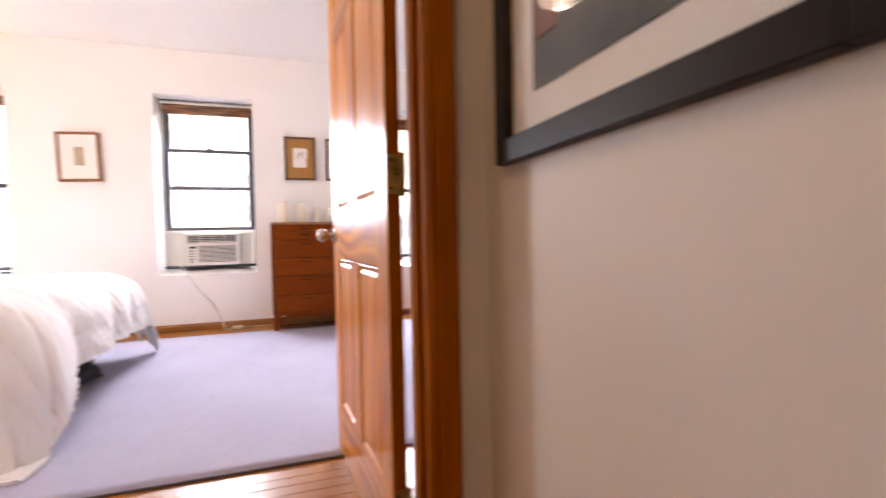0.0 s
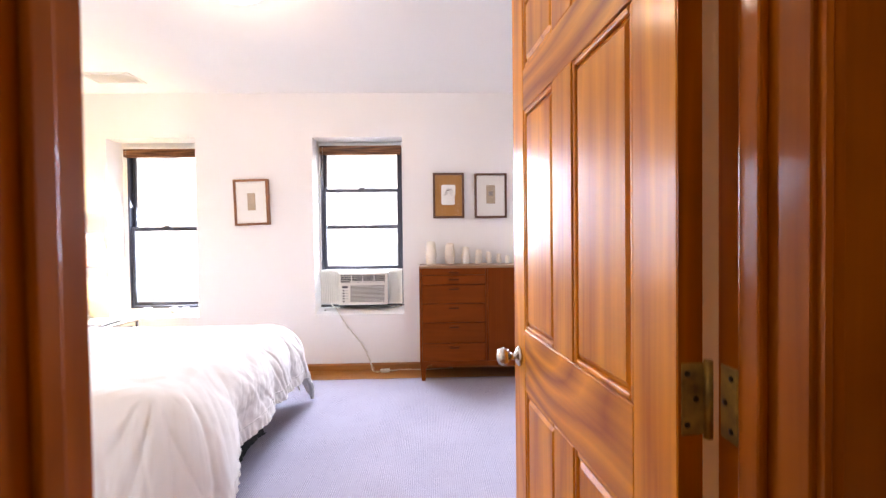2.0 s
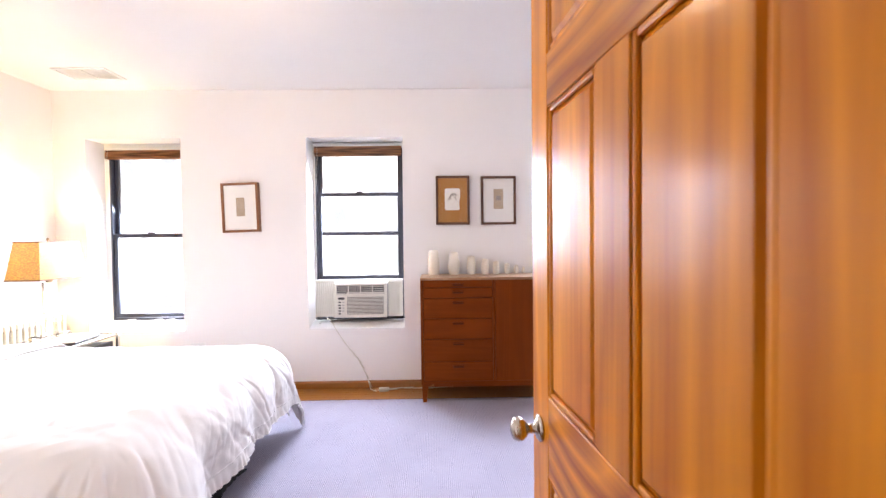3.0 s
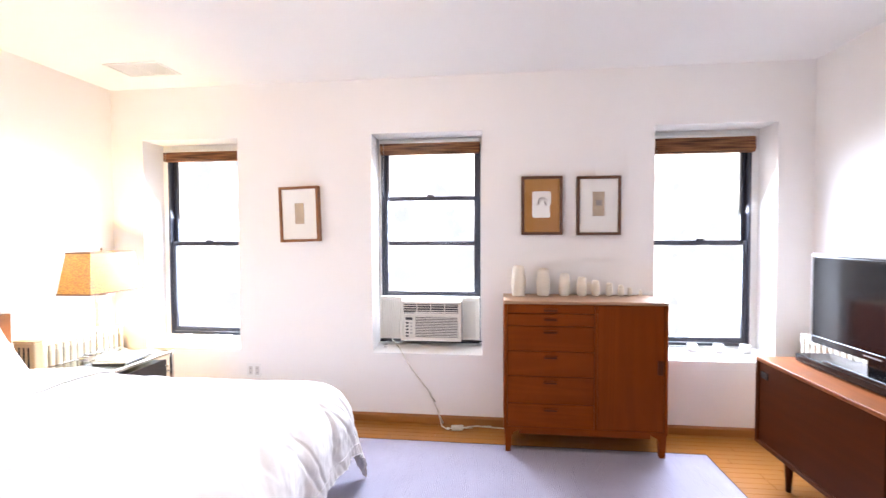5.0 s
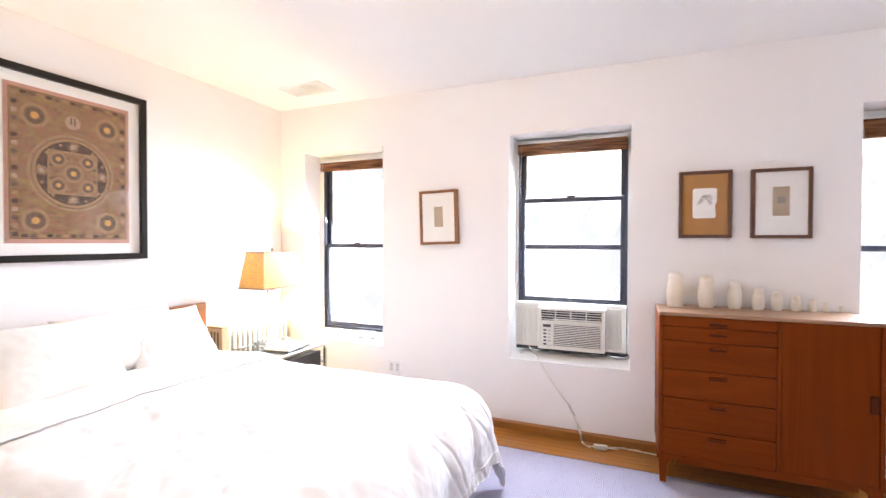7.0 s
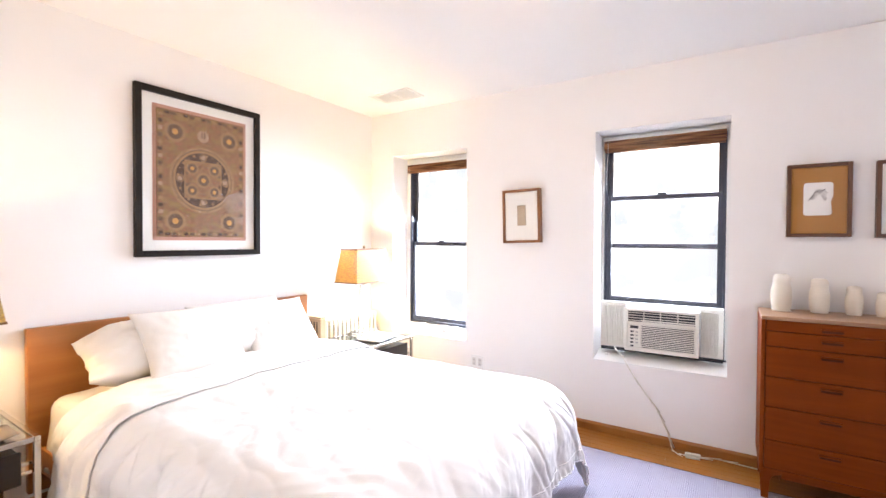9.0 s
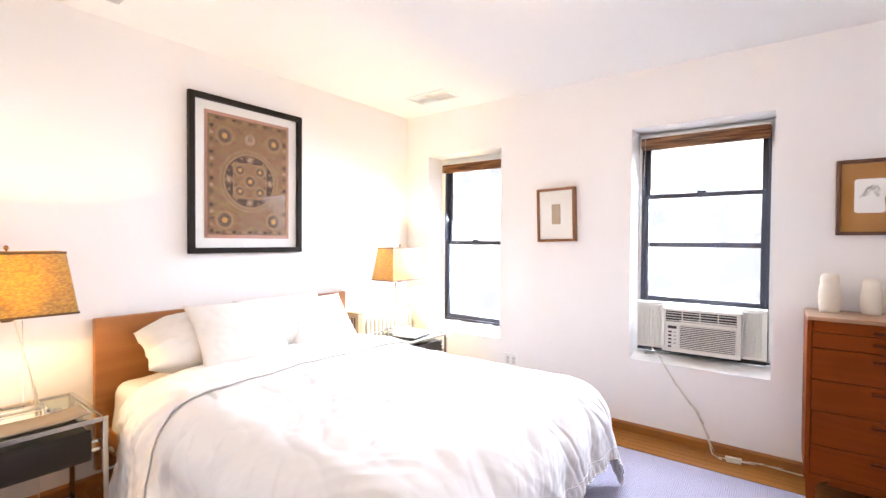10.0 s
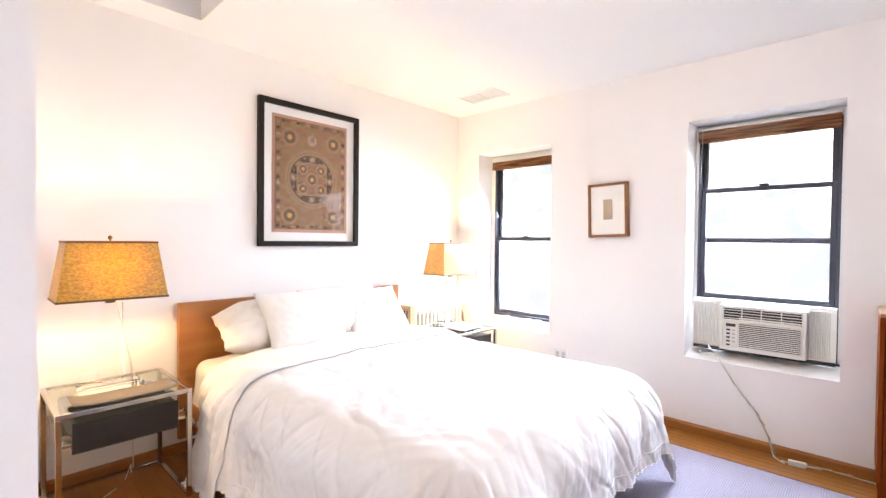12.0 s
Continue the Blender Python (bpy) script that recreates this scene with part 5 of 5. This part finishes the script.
# woven rings and medallions of the textile


def woven_ring(cx, cz, r0, r1, material, lift):
    bm = bmesh.new()
    ring = []
    for i in range(36):
        c, s = math.cos(2 * math.pi * i / 36), math.sin(2 * math.pi * i / 36)
        ring.append([bm.verts.new((cx + c * q, 0, cz + s * q)) for q in (r0, r1)])
    for i in range(36):
        p, q = ring[i], ring[(i + 1) % 36]
        bm.faces.new((p[0], p[1], q[1], q[0]))
    ob = part("woven_ring", bm, material, ART)
    ob.location = (0, -0.0134 - lift, 0)
    thick(ob, 0.0005)


def woven_patch(x0, x1, z0, z1, material, lift):
    part("woven_patch", bx(x0, x1, -0.0139 - lift, -0.0134 - lift, z0, z1), material, ART)


CZ = -0.02
woven_ring(0.0, CZ, 0.001, 0.183, "umber", 0.0)
woven_ring(0.0, CZ, 0.184, 0.222, "ochre", 0.0)
woven_ring(0.0, CZ, 0.200, 0.205, "weavegrey", 0.0006)
woven_patch(-0.128, 0.128, CZ - 0.125, CZ + 0.125, "tapestry", 0.0006)
for k in (-1, 1):
    woven_patch(k * 0.124 - 0.004, k * 0.124 + 0.004, CZ - 0.125, CZ + 0.125, "ochre", 0.0013)
    woven_patch(-0.119, 0.119, CZ + k * 0.121 - 0.004, CZ + k * 0.121 + 0.004, "ochre", 0.0013)
    for q in ((k * 0.155, CZ), (0.0, CZ + k * 0.153)):
        woven_ring(q[0], q[1], 0.001, 0.016, "rosepale", 0.0006)
        woven_ring(q[0], q[1], 0.020, 0.026, "ochre", 0.0006)
    for q in (-1, 1):
        woven_ring(k * 0.112, CZ + q * 0.036, 0.001, 0.010, "weavegrey", 0.0036)
for cx, cz, r in [(sx * 0.185, cz, 0.066) for sx in (-1, 1) for cz in (0.275, -0.30)] + [(sx * 0.076, CZ + sz * 0.074, 0.043) for sx in (-1, 1) for sz in (-1, 1)] + [(0.0, CZ, 0.052)]:
    woven_ring(cx, cz, 0.72 * r, r, "ochre", 0.002)
    woven_ring(cx, cz, 0.30 * r, 0.71 * r, "weavegrey", 0.002)
    woven_ring(cx, cz, 0.001, 0.29 * r, "rose", 0.002)
woven_ring(0.0, 0.275, 0.001, 0.040, "rosepale", 0.0006)
for dx in (-0.012, 0.006):
    woven_patch(dx, dx + 0.006, 0.262, 0.306, "umber", 0.0013)

for k in range(24):
    c, q = math.cos(2 * math.pi * (k + 0.5) / 24), math.sin(2 * math.pi * (k + 0.5) / 24)
    woven_ring(0.168 * c, CZ + 0.168 * q, 0.001, 0.0085, ("weavegrey", "ochre")[k % 2], 0.002)
    woven_ring(0.212 * c, CZ + 0.212 * q, 0.001, 0.005, ("weavegrey", "rosepale")[k % 2], 0.0012)
for k in range(18):
    z = -0.375 + 0.044 * k
    for sx in (-1, 1):
        woven_patch(sx * 0.275 - 0.013, sx * 0.275 + 0.013, z - 0.012, z + 0.012, ("umber", "ochre", "weavegrey", "rosepale")[(k + (sx > 0)) % 4], 0.0006)
for k in range(13):
    x = -0.234 + 0.039 * k
    for z in (-0.383, 0.388):
        woven_patch(x - 0.014, x + 0.014, z - 0.009, z + 0.009, ("umber", "weavegrey", "ochre")[k % 3], 0.0006)
for sx in (-1, 1):
    woven_patch(sx * 0.309 - 0.002, sx * 0.309 + 0.002, -0.415, 0.42, "rosepale", -0.0025)

framed("framed_print", Matrix.Translation((HX1 - 0.001, 0.71, 1.40)) @ pose(0, 0, 0, 0, 0, -90), 0.64, 0.80, 0.045, 0.025, "frameblack",
       [(-0.28, 0.28, -0.36, 0.36, "mat_white", "mount"), (-0.195, 0.15, -0.29, 0.29, "hallprint", "print"), (-0.185, -0.12, -0.21, -0.05, "hallrust", "rust_patch")], "large dark print in white mount, black frame")


# ---- small fixtures ----
def vent():
    t = thing("ceiling_vent", (-2.64, 4.60, ZC), "white ceiling vent grille", "vent")
    a, b = 0.205, 0.125
    bm = bmesh.new()
    for q in ((-a, -a + 0.02, -b, b), (a - 0.02, a, -b, b), (-a + 0.02, a - 0.02, -b, -b + 0.02), (-a + 0.02, a - 0.02, b - 0.02, b), (-0.008, 0.008, -b + 0.02, b - 0.02)):
        box(bm, q[0], q[1], q[2], q[3], -0.010, 0, 0.002)
    part("frame", bm, "whiteplastic", t)
    part("backing", bx(-a + 0.02, a - 0.02, -b + 0.02, b - 0.02, -0.0033, 0.0), "whiteplastic", t)
    for k in range(9):
        y = -b + 0.026 + k * 0.0225
        for x0, x1 in ((-a + 0.021, -0.009), (0.009, a - 0.021)):
            part("slat", extrude_profile([(y, -0.0075), (y + 0.0205, -0.0045), (y + 0.0205, -0.0035), (y, -0.0065)], "x", x0, x1), "whiteplastic", t)


vent()
cl = thing("ceiling_light", (-1.03, 3.17, ZC), "round opal glass flush ceiling light, lit", "lamp")
part("base_ring", lathe([(0.17, -0.028), (0.175, -0.02), (0.175, -0.0005), (0.16, 0.0)], 40), "whiteplastic", cl)
part("opal_dome", lathe([(0.002, -0.085), (0.06, -0.08), (0.11, -0.066), (0.145, -0.046), (0.162, -0.0285)], 40), "domeglow", cl, "glowing opal glass dome").visible_shadow = False
# Unseen dome added to carry the hall fill lamp.
hl = thing("ceiling_light", (-0.5, 0.10, 2.45), "unseen opal dome added around the hall fill light", "lamp")
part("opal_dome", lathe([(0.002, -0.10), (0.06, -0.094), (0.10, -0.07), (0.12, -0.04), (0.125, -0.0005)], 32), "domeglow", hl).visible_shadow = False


def sill_z(y):
    """Height of the sloping sill."""
    return WZ0 + 0.0145 + (y - YN - 0.015) * (0.578 - WZ0 - 0.014) / 0.205


def votive(x, y, r, h, label):
    prof = [(r * 0.8, 0.0), (r, 0.01), (r, h - 0.004), (r * 0.97, h), (r * 0.86, h), (r * 0.84, 0.02), (0.002, 0.018)]
    ob = part("candle_cup", lathe([(a, b) for a, b in prof], 20), "whiteplastic")
    ob.location = (x, y, sill_z(y))
    tagged(ob, label, "candle cup", "cups on the window sills")


for x in (1.32, 1.505, 1.69):
    votive(x, 5.155, 0.036, 0.055, "small white candle cup on the window sill")
for x in (-2.72, -2.47, -2.36):
    votive(x, 5.12, 0.034, 0.055, "small white candle cup on the window sill")
kb = part("sill_knob", lathe([(0.013, 0), (0.013, 0.012), (0.009, 0.018), (0.001, 0.019)], 14), "whiteplastic")
kb.location = (-1.01, 5.10, sill_z(5.10))
tagged(kb, "small white plastic cap lying on the window sill", "cap")
bg = part("dark_bag", sheet(-1.32, -1.045, 3.14, 3.56, 0.085, 0.05, 0.05, 0.05, 0.01, 3.0, 24, 30, 0.03, 0.05), "void")
tagged(bg, "black soft bag lying under the bed", "bag")

# ---- rug ----
bm = bmesh.new()
nx, ny = 60, 40
rx0, rx1, ry0, ry1 = -2.55, 1.212, 2.0, 4.665
g = [[bm.verts.new((rx0 + (rx1 - rx0) * i / nx, ry0 + (ry1 - ry0) * j / ny, 0.009 + 0.0012 * noise.noise((i * 0.4, j * 0.4, 2)))) for j in range(ny + 1)] for i in range(nx + 1)]
for i in range(nx):
    for j in range(ny):
        bm.faces.new((g[i][j], g[i + 1][j], g[i + 1][j + 1], g[i][j + 1])).smooth = True
rug = thing("rug", (0, 0, 0), "large grey ribbed wool rug with bound edges", "rug")
thick(part("wool_field", bm, "rug", rug), 0.008)
bm = bmesh.new()
for q in ((rx0 - 0.008, rx1 + 0.008, ry0 - 0.008, ry0), (rx0 - 0.008, rx1 + 0.008, ry1, ry1 + 0.008), (rx0 - 0.008, rx0, ry0, ry1), (rx1, rx1 + 0.008, ry0, ry1)):
    box(bm, q[0], q[1], q[2], q[3], 0.0005, 0.0095, 0.002)
part("binding", bm, "rugedge", rug, "darker bound edge")

# ---- floor strips, each a piece of its own ----
PW = 0.057
shared = {}


def plank(x0, x1, y0):
    L = round(x1 - x0, 2)
    if L not in shared:
        bm = bx(0, L - 0.0012, 0.0006, PW - 0.0006, -0.012, 0.0, 0.0012)
        shared[L] = mesh_of("plank", bm, "oak")
    ob = new("plank", shared[L])
    ob.location, ob.parent = (x0, y0, 0), floor


rng = random.Random(7)
row = 0
y = YS + 0.012
while y < YN - 0.02:
    x = XW + 0.001 - rng.choice((0.0, 0.2, 0.45))
    while x < XE:
        L = rng.choice((0.7, 0.9, 1.1, 1.3))
        a, b = max(x, XW), min(x + L, XE)
        hidden = y > ry0 + 0.03 and y + PW < ry1 - 0.03 and a > -2.45 and b < rx1 - 0.03
        closet = y < CY and b < CX
        if not hidden and not closet and b - a > 0.03:
            plank(a, b, y)
        x += L
    y += PW
